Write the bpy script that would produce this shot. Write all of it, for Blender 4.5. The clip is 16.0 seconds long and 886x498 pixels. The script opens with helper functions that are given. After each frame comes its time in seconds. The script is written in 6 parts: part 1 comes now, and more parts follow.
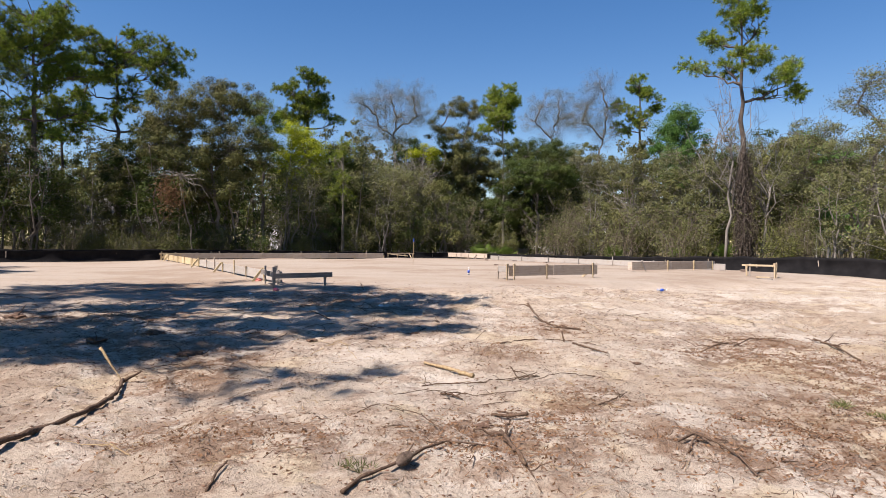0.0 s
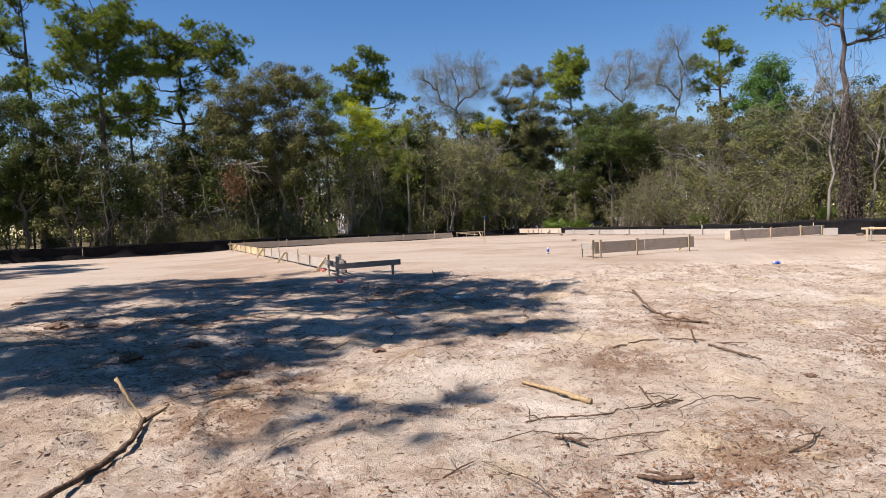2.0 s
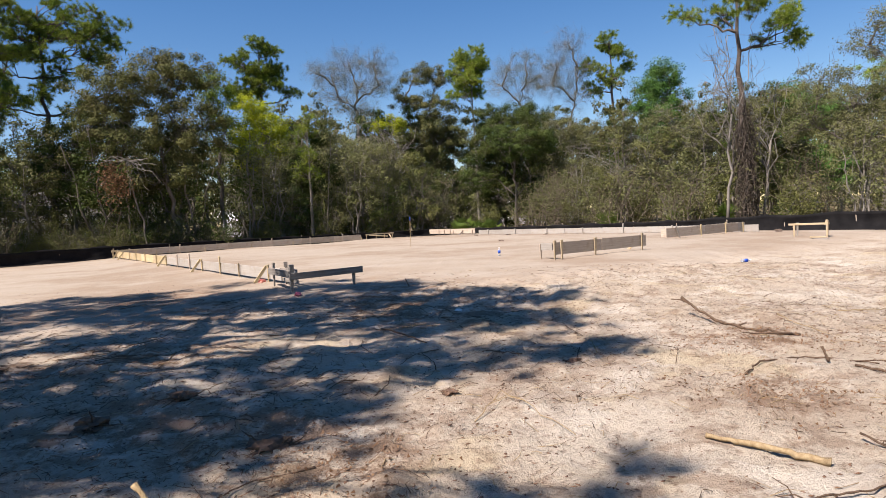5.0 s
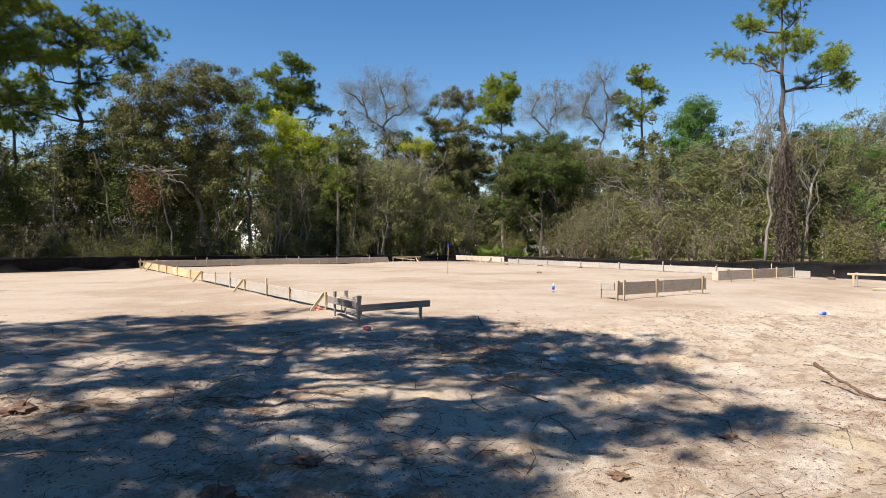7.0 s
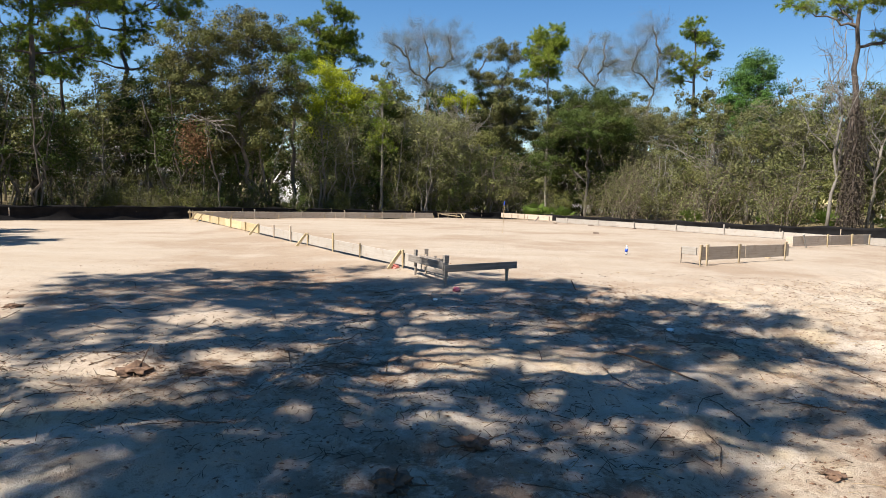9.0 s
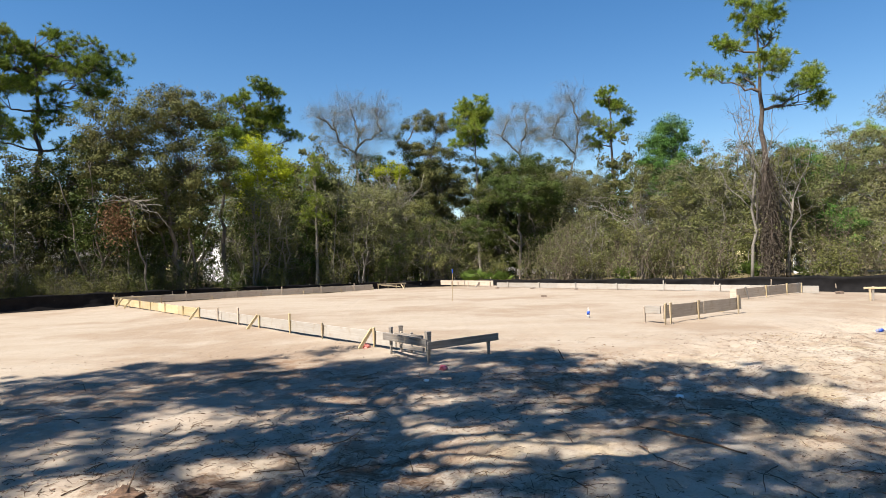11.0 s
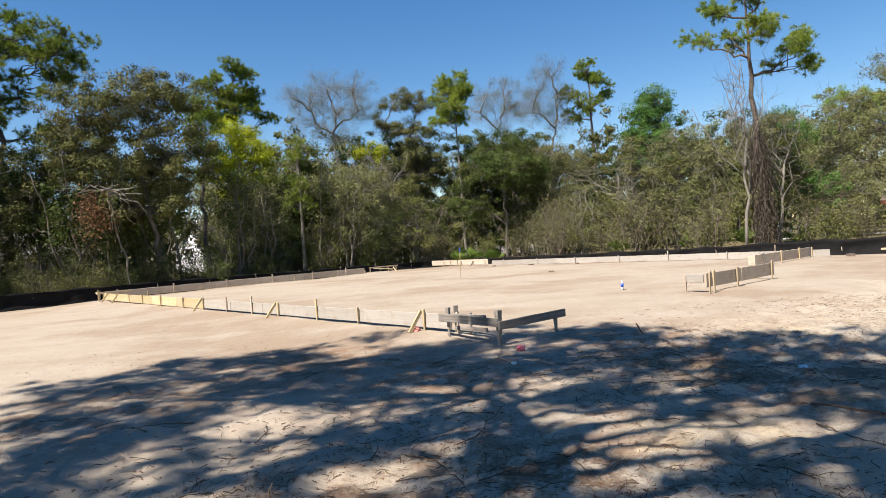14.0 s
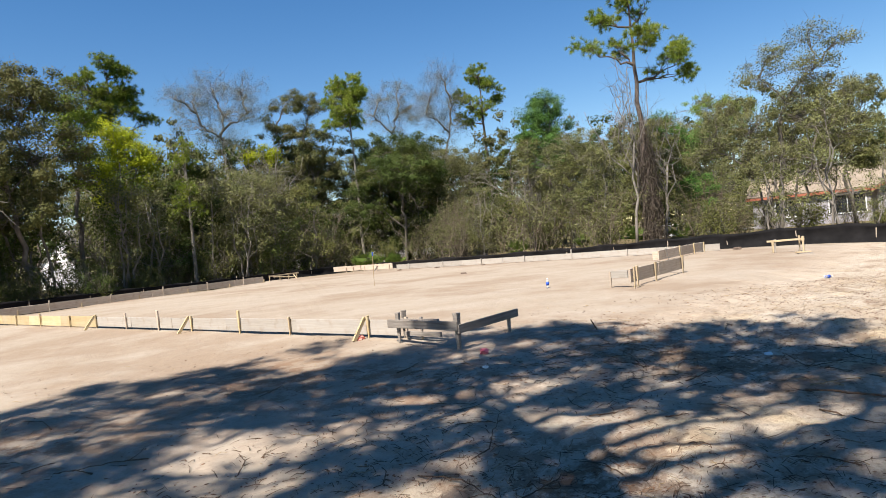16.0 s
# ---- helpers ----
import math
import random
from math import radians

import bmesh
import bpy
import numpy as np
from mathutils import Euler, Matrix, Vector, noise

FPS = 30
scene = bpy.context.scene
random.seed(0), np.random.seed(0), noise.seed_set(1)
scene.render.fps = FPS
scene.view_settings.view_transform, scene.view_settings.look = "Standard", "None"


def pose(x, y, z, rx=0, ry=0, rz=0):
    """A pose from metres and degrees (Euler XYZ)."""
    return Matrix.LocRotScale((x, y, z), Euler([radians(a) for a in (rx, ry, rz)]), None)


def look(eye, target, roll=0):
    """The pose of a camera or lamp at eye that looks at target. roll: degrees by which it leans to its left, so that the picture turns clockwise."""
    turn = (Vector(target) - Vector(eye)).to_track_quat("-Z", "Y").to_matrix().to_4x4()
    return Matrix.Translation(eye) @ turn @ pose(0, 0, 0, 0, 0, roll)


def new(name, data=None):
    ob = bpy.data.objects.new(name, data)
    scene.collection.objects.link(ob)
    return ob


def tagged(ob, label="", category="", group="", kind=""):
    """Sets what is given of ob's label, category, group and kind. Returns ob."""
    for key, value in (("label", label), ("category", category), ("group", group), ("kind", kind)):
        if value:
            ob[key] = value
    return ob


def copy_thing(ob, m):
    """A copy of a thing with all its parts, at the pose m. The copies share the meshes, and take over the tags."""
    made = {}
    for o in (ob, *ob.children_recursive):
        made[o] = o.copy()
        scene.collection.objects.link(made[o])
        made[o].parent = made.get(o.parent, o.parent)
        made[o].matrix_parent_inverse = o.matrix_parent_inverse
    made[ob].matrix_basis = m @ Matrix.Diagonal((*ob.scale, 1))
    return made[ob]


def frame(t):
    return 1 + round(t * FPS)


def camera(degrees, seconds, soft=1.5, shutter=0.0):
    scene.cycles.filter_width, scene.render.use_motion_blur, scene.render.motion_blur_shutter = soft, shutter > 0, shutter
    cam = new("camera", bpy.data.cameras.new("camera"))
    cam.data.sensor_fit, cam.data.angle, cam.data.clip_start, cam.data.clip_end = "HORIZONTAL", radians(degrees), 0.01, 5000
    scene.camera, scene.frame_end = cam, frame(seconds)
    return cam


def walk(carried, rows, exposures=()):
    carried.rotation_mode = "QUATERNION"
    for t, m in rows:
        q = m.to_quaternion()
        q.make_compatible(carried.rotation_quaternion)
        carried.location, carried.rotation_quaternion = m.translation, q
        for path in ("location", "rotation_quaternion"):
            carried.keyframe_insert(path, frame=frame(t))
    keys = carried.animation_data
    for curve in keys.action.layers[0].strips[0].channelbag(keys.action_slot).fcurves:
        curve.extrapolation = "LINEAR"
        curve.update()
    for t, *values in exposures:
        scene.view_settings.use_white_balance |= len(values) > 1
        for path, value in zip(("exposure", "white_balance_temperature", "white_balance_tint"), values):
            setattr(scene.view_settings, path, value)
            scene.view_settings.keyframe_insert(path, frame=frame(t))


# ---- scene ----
cam = camera(68.5, 16.0, soft=0.9)
# seconds, eye, target, roll
PATH = [
    (0, (1.344, -1.494, 1.076), (1.143, 0.496, 1.059), 0.5),
    (0.5, (1.294, -1.175, 1.127), (1.123, 0.818, 1.125), -2.5),
    (1, (1.278, -0.738, 1.116), (1.076, 1.251, 1.107), 0.7),
    (1.5, (1.18, -0.333, 1.109), (0.856, 1.64, 1.067), -1.5),
    (2, (0.938, 0.075, 1.148), (0.532, 2.032, 1.063), -2.3),
    (2.5, (0.753, 0.397, 1.186), (0.261, 2.335, 1.139), -1.9),
    (3, (0.607, 0.607, 1.198), (0.035, 2.523, 1.174), -1.6),
    (3.5, (0.154, 0.81, 1.181), (-0.231, 2.772, 1.156), -2.8),
    (6, (-1.599, 1.822, 1.322), (-1.617, 3.818, 1.201), -2.8),
    (6.5, (-1.906, 1.95, 1.433), (-2.01, 3.947, 1.379), -3.2),
    (7, (-2.173, 2.055, 1.45), (-2.24, 4.054, 1.42), 0.1),
    (7.5, (-2.492, 2.19, 1.481), (-2.51, 4.189, 1.419), 0.5),
    (8, (-2.718, 2.398, 1.455), (-2.878, 4.386, 1.303), 1.5),
    (10.5, (-3.895, 2.69, 1.525), (-3.9, 4.683, 1.357), -0.5),
    (11, (-4.05, 2.96, 1.547), (-3.972, 4.958, 1.588), -1.6),
    (11.5, (-4.318, 3.107, 1.515), (-4.265, 5.106, 1.551), -1.6),
    (12, (-4.689, 3.267, 1.536), (-4.517, 5.259, 1.524), -4.9),
    (12.5, (-4.874, 3.527, 1.538), (-4.623, 5.511, 1.496), -5.3),
    (13, (-4.934, 3.843, 1.527), (-4.738, 5.833, 1.517), -2.3),
    (13.5, (-5.094, 3.967, 1.516), (-4.989, 5.964, 1.498), -0.1),
    (14, (-5.42, 3.874, 1.495), (-5.243, 5.866, 1.476), -3.9),
    (14.5, (-5.747, 4.022, 1.521), (-5.372, 5.985, 1.453), -4.2),
    (15, (-5.915, 4.268, 1.516), (-5.531, 6.23, 1.523), -6.5),
    (15.5, (-6.069, 4.401, 1.51), (-5.712, 6.369, 1.506), -4.8),
    (16, (-6.251, 4.469, 1.512), (-5.733, 6.4, 1.48), -5.4),
]
walk(cam, [(t, look(e, g, r)) for t, e, g, r in PATH], exposures=[(0.0, 0.97, 6800, 21), (3.5, 0.97, 6850, 21), (7.0, 1.12, 6950, 15), (11.0, 1.20, 6950, 12), (16.0, 1.13, 6900, 13)])

# ---------------------------------------------------------------- light
SUN_TO = Vector((0.77, 0.64, 0.0)).normalized()      # the way the shadows fall
SUN_EL = radians(55)
world = bpy.data.worlds.new("sky")
scene.world = world
world.use_nodes = True
wn = world.node_tree.nodes
sky = wn.new("ShaderNodeTexSky")
sky.sky_type = "NISHITA"
sky.sun_disc = False
sky.sun_elevation = SUN_EL
sky.sun_rotation = math.atan2(-SUN_TO.x, -SUN_TO.y)
sky.altitude = 20
sky.air_density = 1.0
sky.dust_density = 0.0
sky.ozone_density = 2.0
vivid = wn.new("ShaderNodeHueSaturation")
vivid.inputs["Hue"].default_value = 0.503
vivid.inputs["Saturation"].default_value = 1.34
world.node_tree.links.new(sky.outputs[0], vivid.inputs["Color"])
world.node_tree.links.new(vivid.outputs[0], wn["Background"].inputs[0])
wn["Background"].inputs[1].default_value = 0.067
sun_data = bpy.data.lights.new("sun", "SUN")
sun_data.energy, sun_data.angle, sun_data.color = 5.0, radians(0.53), (1.0, 0.96, 0.90)
sun_dir = Vector((SUN_TO.x * math.cos(SUN_EL), SUN_TO.y * math.cos(SUN_EL), -math.sin(SUN_EL)))
new("sun", sun_data).matrix_world = look((-40, -30, 60), Vector((-40, -30, 60)) + sun_dir)

# ---------------------------------------------------------------- materials


class Nodes:
    """A small helper for node materials."""

    def __init__(self, name):
        self.m = bpy.data.materials.new(name)
        self.m.use_nodes = True
        self.t = self.m.node_tree
        self.b = self.t.nodes["Principled BSDF"]
        self.pos = self.t.nodes.new("ShaderNodeTexCoord").outputs["Object"]

    def add(self, kind, **inputs):
        n = self.t.nodes.new(kind)
        for key, value in inputs.items():
            self.put(n.inputs[key.replace("_", " ")], value)
        return n

    def put(self, socket, value):
        if isinstance(value, bpy.types.NodeSocket):
            self.t.links.new(value, socket)
        else:
            socket.default_value = value

    def noise(self, scale, detail=4.0, rough=0.55, vec=None, stretch=None):
        v = vec or self.pos
        if stretch:
            mp = self.add("ShaderNodeMapping", Vector=v)
            mp.inputs["Scale"].default_value = stretch
            v = mp.outputs[0]
        n = self.add("ShaderNodeTexNoise", Vector=v, Scale=scale, Detail=detail, Roughness=rough)
        return n.outputs["Fac"]

    def ramp(self, fac, lo, hi, a=0.0, b=1.0):
        n = self.add("ShaderNodeMapRange", Value=fac)
        for i, v in ((1, lo), (2, hi), (3, a), (4, b)):
            self.put(n.inputs[i], v)
        return n.outputs[0]

    def mix(self, fac, a, b):
        n = self.t.nodes.new("ShaderNodeMix")
        n.data_type = "RGBA"
        self.put(n.inputs[0], fac)
        for s, v in ((n.inputs[6], a), (n.inputs[7], b)):
            self.put(s, v if isinstance(v, bpy.types.NodeSocket) else (*v, 1.0))
        return n.outputs[2]

    def math(self, op, a, b=0.0):
        n = self.t.nodes.new("ShaderNodeMath")
        n.operation = op
        self.put(n.inputs[0], a)
        self.put(n.inputs[1], b)
        return n.outputs[0]

    def attr(self, name):
        n = self.t.nodes.new("ShaderNodeAttribute")
        n.attribute_name = name
        return n.outputs["Fac"]

    def island(self):
        return self.t.nodes.new("ShaderNodeNewGeometry").outputs["Random Per Island"]

    def rand(self):
        return self.t.nodes.new("ShaderNodeObjectInfo").outputs["Random"]

    def bump(self, height, strength=0.4, dist=0.02):
        n = self.add("ShaderNodeBump", Height=height, Strength=strength, Distance=dist)
        self.put(self.b.inputs["Normal"], n.outputs[0])

    def done(self, color, rough=0.8, metal=0.0, spec=0.3):
        self.put(self.b.inputs["Base Color"], color if isinstance(color, bpy.types.NodeSocket) else (*color, 1.0))
        self.put(self.b.inputs["Roughness"], rough)
        self.put(self.b.inputs["Metallic"], metal)
        self.put(self.b.inputs["Specular IOR Level"], spec)
        return self.m


def wood_mat(name, light, dark, grey, soil=0.35):
    """Sawn boards: grain along the board's length, weathering, earth stains."""
    n = Nodes(name)
    grain = n.noise(9.0, 6, 0.6, stretch=(0.25, 4.0, 4.0))
    c = n.mix(n.ramp(grain, 0.3, 0.7), dark, light)
    c = n.mix(n.ramp(n.noise(1.7, 5), 0.45, 0.75, 0.0, 0.7), c, grey)
    c = n.mix(n.ramp(n.noise(5.0, 4), 0.55, 0.75, 0.0, soil), c, (0.30, 0.21, 0.14))
    hsv = n.add("ShaderNodeHueSaturation", Color=c, Value=n.ramp(n.rand(), 0, 1, 0.60, 0.82))
    n.bump(grain, 0.35, 0.004)
    return n.done(hsv.outputs[0], 0.85, spec=0.15)


WOOD_GREY = wood_mat("weathered_wood", (0.70, 0.59, 0.47), (0.50, 0.405, 0.315), (0.60, 0.52, 0.43))
WOOD_OLD = wood_mat("old_grey_wood", (0.42, 0.38, 0.335), (0.21, 0.185, 0.16), (0.37, 0.345, 0.315), 0.25)
WOOD_NEW = wood_mat("new_pine_wood", (0.70, 0.57, 0.34), (0.57, 0.44, 0.25), (0.62, 0.55, 0.42), 0.2)
WOOD_STAKE = wood_mat("stake_wood", (0.68, 0.55, 0.36), (0.48, 0.37, 0.23), (0.52, 0.46, 0.38), 0.25)
WOOD_PALE = wood_mat("pale_form_board", (0.51, 0.475, 0.42), (0.40, 0.365, 0.32), (0.45, 0.425, 0.385), 0.40)


def leaf_mat(name, a, b, third, trans=0.14):
    n = Nodes(name)
    r = n.island()
    c = n.mix(n.ramp(r, 0.0, 1.0, 0.15, 0.80), a, b)
    c = n.mix(n.ramp(n.noise(0.45, 2), 0.46, 0.66, 0.0, 0.55), c, third)
    c = n.mix(n.ramp(n.noise(1.6, 3), 0.38, 0.66, 0.0, 0.6), c, a)
    hsv = n.add("ShaderNodeHueSaturation", Color=c, Value=n.ramp(n.rand(), 0, 1, 0.66, 0.97))
    n.done(hsv.outputs[0], 0.6, spec=0.12)
    tr = n.add("ShaderNodeBsdfTranslucent", Color=hsv.outputs[0])
    mx = n.add("ShaderNodeMixShader", Fac=trans)
    n.t.links.new(n.b.outputs[0], mx.inputs[1])
    n.t.links.new(tr.outputs[0], mx.inputs[2])
    n.t.links.new(mx.outputs[0], n.t.nodes["Material Output"].inputs[0])
    return n.m


LEAF = {
    "olive": leaf_mat("oak_leaves_olive", (0.084, 0.096, 0.027), (0.190, 0.195, 0.060), (0.220, 0.190, 0.080)),
    "dark": leaf_mat("dark_leaves", (0.030, 0.052, 0.011), (0.095, 0.135, 0.025), (0.150, 0.145, 0.040)),
    "green": leaf_mat("green_leaves", (0.050, 0.130, 0.024), (0.115, 0.240, 0.045), (0.150, 0.230, 0.055)),
    "fresh": leaf_mat("fresh_leaves", (0.140, 0.225, 0.022), (0.250, 0.330, 0.040), (0.160, 0.220, 0.040)),
    "yellow": leaf_mat("spring_leaves", (0.250, 0.310, 0.012), (0.430, 0.450, 0.018), (0.300, 0.360, 0.030), 0.30),
    "grey": leaf_mat("sparse_grey_leaves", (0.120, 0.134, 0.048), (0.230, 0.242, 0.098), (0.240, 0.215, 0.105)),
    "bare": leaf_mat("thin_buds", (0.115, 0.125, 0.078), (0.205, 0.215, 0.140), (0.150, 0.150, 0.090)),
    "brown": leaf_mat("dead_leaves", (0.200, 0.110, 0.060), (0.290, 0.170, 0.090), (0.120, 0.080, 0.050), 0.2),
    "pine": leaf_mat("pine_needles", (0.100, 0.170, 0.024), (0.310, 0.390, 0.050), (0.400, 0.420, 0.080), 0.3),
    "vine": leaf_mat("dry_vine_tangle", (0.100, 0.082, 0.060), (0.185, 0.155, 0.115), (0.100, 0.105, 0.060), 0.15),
    "palm": leaf_mat("palmetto_fronds", (0.120, 0.200, 0.040), (0.240, 0.330, 0.070), (0.100, 0.140, 0.040), 0.35),
}


def bark_mat(name, a, b, scale=7.0, flow=(1.0, 1.0, 0.3)):
    n = Nodes(name)
    f = n.noise(scale, 6, 0.7, stretch=flow)
    c = n.mix(n.ramp(f, 0.3, 0.7), a, b)
    n.bump(f, 0.7, 0.03)
    return n.done(c, 0.95, spec=0.1)


BARK_PINE = bark_mat("pine_bark", (0.048, 0.039, 0.032), (0.150, 0.122, 0.102))
BARK_OAK = bark_mat("oak_bark", (0.070, 0.060, 0.050), (0.20, 0.18, 0.155))
BARK_PALE = bark_mat("pale_bark", (0.105, 0.095, 0.082), (0.27, 0.248, 0.215))
BARK_TWIG = bark_mat("grey_brown_twigs", (0.075, 0.060, 0.045), (0.20, 0.165, 0.125))
STICK = bark_mat("dead_stick", (0.050, 0.032, 0.022), (0.185, 0.125, 0.085), 45.0, (1.0, 0.6, 1.0))
STICK_PALE = bark_mat("peeled_stick", (0.22, 0.15, 0.08), (0.44, 0.34, 0.20), 40.0, (1.0, 1.0, 0.25))


def ground_mat():
    n = Nodes("sandy_ground")
    litter, debris, pad = n.attr("litter"), n.attr("debris"), n.attr("pad")
    big, mid, fine, grit = n.noise(0.33, 6, 0.6), n.noise(1.9, 8, 0.70), n.noise(14.0, 6, 0.75), n.noise(90.0, 3, 0.6)
    rough = n.ramp(pad, 0.0, 0.6, 1.0, 0.0)
    sand = n.mix(n.ramp(big, 0.35, 0.68), (0.390, 0.315, 0.232), (0.522, 0.462, 0.376))
    # pale wind-smoothed crust and yellow clay between the trampled parts
    crust = n.math("MULTIPLY", n.ramp(n.noise(1.15, 7, 0.62), 0.54, 0.60), rough)
    sand = n.mix(n.math("MULTIPLY", crust, 0.75), sand, (0.540, 0.482, 0.398))
    clay = n.math("MULTIPLY", n.ramp(n.noise(0.75, 5, 0.6), 0.55, 0.61), rough)
    sand = n.mix(n.math("MULTIPLY", clay, 0.7), sand, (0.480, 0.392, 0.262))
    earth = n.math("MULTIPLY", n.ramp(mid, 0.535, 0.60), n.ramp(crust, 0.0, 1.0, 0.55, 0.12))
    sand = n.mix(earth, sand, (0.225, 0.150, 0.100))
    # the levelled pad: long scraped bands, damp brown patches
    drag = n.noise(0.9, 6, 0.65, stretch=(0.35, 1.2, 1.0))
    smooth = n.mix(n.ramp(drag, 0.36, 0.66), (0.285, 0.238, 0.184), (0.318, 0.278, 0.226))
    smooth = n.mix(n.ramp(n.noise(0.17, 7, 0.66), 0.47, 0.58, 0.0, 0.68), smooth, (0.205, 0.146, 0.098))
    smooth = n.mix(n.ramp(n.noise(3.4, 6, 0.72), 0.56, 0.68, 0.0, 0.40), smooth, (0.225, 0.172, 0.125))
    sand = n.mix(n.math("MULTIPLY", pad, 0.92), sand, smooth)
    calm = n.ramp(pad, 0.0, 1.0, 1.0, 0.46)
    crumbs = n.math("MULTIPLY", n.ramp(fine, 0.36, 0.46, 0.62, 0.0), n.ramp(crust, 0.0, 1.0, 1.0, 0.45))
    sand = n.mix(n.math("MULTIPLY", crumbs, calm), sand, (0.150, 0.098, 0.066))
    # brown debris and soil colour, which also darkens the sand under the tree's shade
    stain_shade = n.math("MULTIPLY", debris, n.ramp(n.noise(2.6, 10, 0.78), 0.47, 0.54))
    sand = n.mix(n.math("MULTIPLY", stain_shade, 0.72), sand, (0.165, 0.092, 0.052))
    sand = n.mix(n.math("MULTIPLY", n.ramp(grit, 0.60, 0.70, 0.0, 0.36), calm), sand, (0.16, 0.115, 0.085))
    duff = n.mix(n.ramp(mid, 0.4, 0.65), (0.13, 0.090, 0.055), (0.075, 0.085, 0.030))
    duff = n.mix(n.ramp(fine, 0.45, 0.7, 0.0, 0.7), duff, (0.21, 0.165, 0.105))
    h = n.math("ADD", n.math("MULTIPLY", fine, 0.8), n.math("MULTIPLY", grit, 0.32))
    n.bump(n.math("ADD", h, n.math("MULTIPLY", mid, 0.8)), n.ramp(pad, 0.0, 1.0, 1.0, 0.34), 0.06)
    return n.done(n.mix(litter, sand, duff), 0.95, spec=0.12)


def plain_mat(name, a, b, rough=0.7, scale=6.0, spec=0.3, metal=0.0, bump=0.15):
    n = Nodes(name)
    f = n.noise(scale, 5)
    n.bump(f, bump, 0.01)
    return n.done(n.mix(n.ramp(f, 0.3, 0.7), a, b), rough, metal, spec)


FABRIC = plain_mat("black_silt_fabric", (0.006, 0.006, 0.0065), (0.014, 0.0135, 0.014), 0.9, 3.0, 0.10)
SHINGLE = plain_mat("grey_shingles", (0.085, 0.082, 0.080), (0.15, 0.142, 0.135), 0.9, 1.5)
SHINGLE_TAN = plain_mat("tan_shingles", (0.19, 0.155, 0.115), (0.27, 0.225, 0.170), 0.9, 1.5)
WHITE_WALL = plain_mat("white_siding", (0.78, 0.78, 0.79), (0.82, 0.82, 0.82), 0.6, 0.8)
GREY_WALL = plain_mat("grey_stucco", (0.27, 0.26, 0.28), (0.36, 0.35, 0.37), 0.8, 2.0)
FASCIA = plain_mat("red_brown_fascia", (0.30, 0.10, 0.06), (0.36, 0.13, 0.08), 0.6)
WHITE_TRIM = plain_mat("white_trim", (0.78, 0.78, 0.77), (0.82, 0.82, 0.81), 0.45)
DARK_GLASS = plain_mat("dark_window_glass", (0.02, 0.025, 0.03), (0.03, 0.035, 0.04), 0.12, 1.0, 0.5)
CONCRETE = plain_mat("pale_concrete", (0.42, 0.40, 0.37), (0.52, 0.50, 0.46), 0.9, 2.0)
BLOCK = plain_mat("dark_block", (0.10, 0.075, 0.06), (0.19, 0.14, 0.11), 0.9, 8.0)
BLUE = plain_mat("blue_label", (0.02, 0.07, 0.42), (0.03, 0.10, 0.50), 0.4)
PINK = plain_mat("faded_red_plastic", (0.62, 0.16, 0.12), (0.74, 0.27, 0.22), 0.5)
RED = plain_mat("crumpled_red_can", (0.45, 0.05, 0.10), (0.55, 0.22, 0.25), 0.35, metal=0.3)
WHITE_PLASTIC = plain_mat("white_plastic", (0.72, 0.72, 0.70), (0.80, 0.80, 0.78), 0.4)
CONE = plain_mat("pine_cone_scales", (0.06, 0.042, 0.032), (0.16, 0.12, 0.09), 0.9, 40.0)


def clear_plastic():
    n = Nodes("clear_bottle_plastic")
    n.put(n.b.inputs["Transmission Weight"], 0.75)
    n.put(n.b.inputs["IOR"], 1.33)
    return n.done((0.92, 0.95, 0.97), 0.12, spec=0.5)


CLEAR = clear_plastic()
GROUND = ground_mat()

# ---------------------------------------------------------------- mesh helpers


def fast_mesh(name, verts, faces, material):
    """A mesh from arrays: verts (n, 3), faces (m, k)."""
    me = bpy.data.meshes.new(name)
    m, k = faces.shape
    me.vertices.add(len(verts))
    me.vertices.foreach_set("co", np.ascontiguousarray(verts, dtype=np.float32).ravel())
    me.loops.add(m * k)
    me.loops.foreach_set("vertex_index", np.ascontiguousarray(faces, dtype=np.int32).ravel())
    me.polygons.add(m)
    me.polygons.foreach_set("loop_start", np.arange(m, dtype=np.int32) * k)
    me.update(calc_edges=True)
    me.materials.append(material)
    return me


def under(name, mesh, parent, label="", m=None, kind=""):
    ob = new(name, mesh)
    ob.parent = parent
    if m is not None:
        ob.matrix_basis = m
    return tagged(ob, label, kind=kind)


def part(name, bm, material, parent, label="", m=None):
    me = bpy.data.meshes.new(name)
    bm.to_mesh(me)
    bm.free()
    me.materials.append(material)
    return under(name, me, parent, label, m)


def thing(name, x, y, z, turn, label, category, group="", kind=""):
    ob = new(name)
    ob.empty_display_size = 0.2
    ob.matrix_basis = pose(x, y, z, 0, 0, turn)
    return tagged(ob, label, category, group, kind)


def box(sx, sy, sz, bevel=0.004, m=None, bm=None, worn=0.0, seed=0):
    """A bevelled block with its centre at the origin, or at m."""
    own = bmesh.new()
    bmesh.ops.create_cube(own, size=1.0, matrix=Matrix.Diagonal((sx, sy, sz, 1)))
    if bevel:
        bmesh.ops.bevel(own, geom=own.edges[:], offset=bevel, segments=1, affect="EDGES")
    if worn:
        r = random.Random(seed)
        for v in own.verts:
            v.co += Vector([r.uniform(-worn, worn) for _ in range(3)])
    if m is not None:
        own.transform(m)
    if bm is None:
        return own
    tmp = bpy.data.meshes.new("tmp")
    own.to_mesh(tmp)
    own.free()
    bm.from_mesh(tmp)
    bpy.data.meshes.remove(tmp)
    return bm


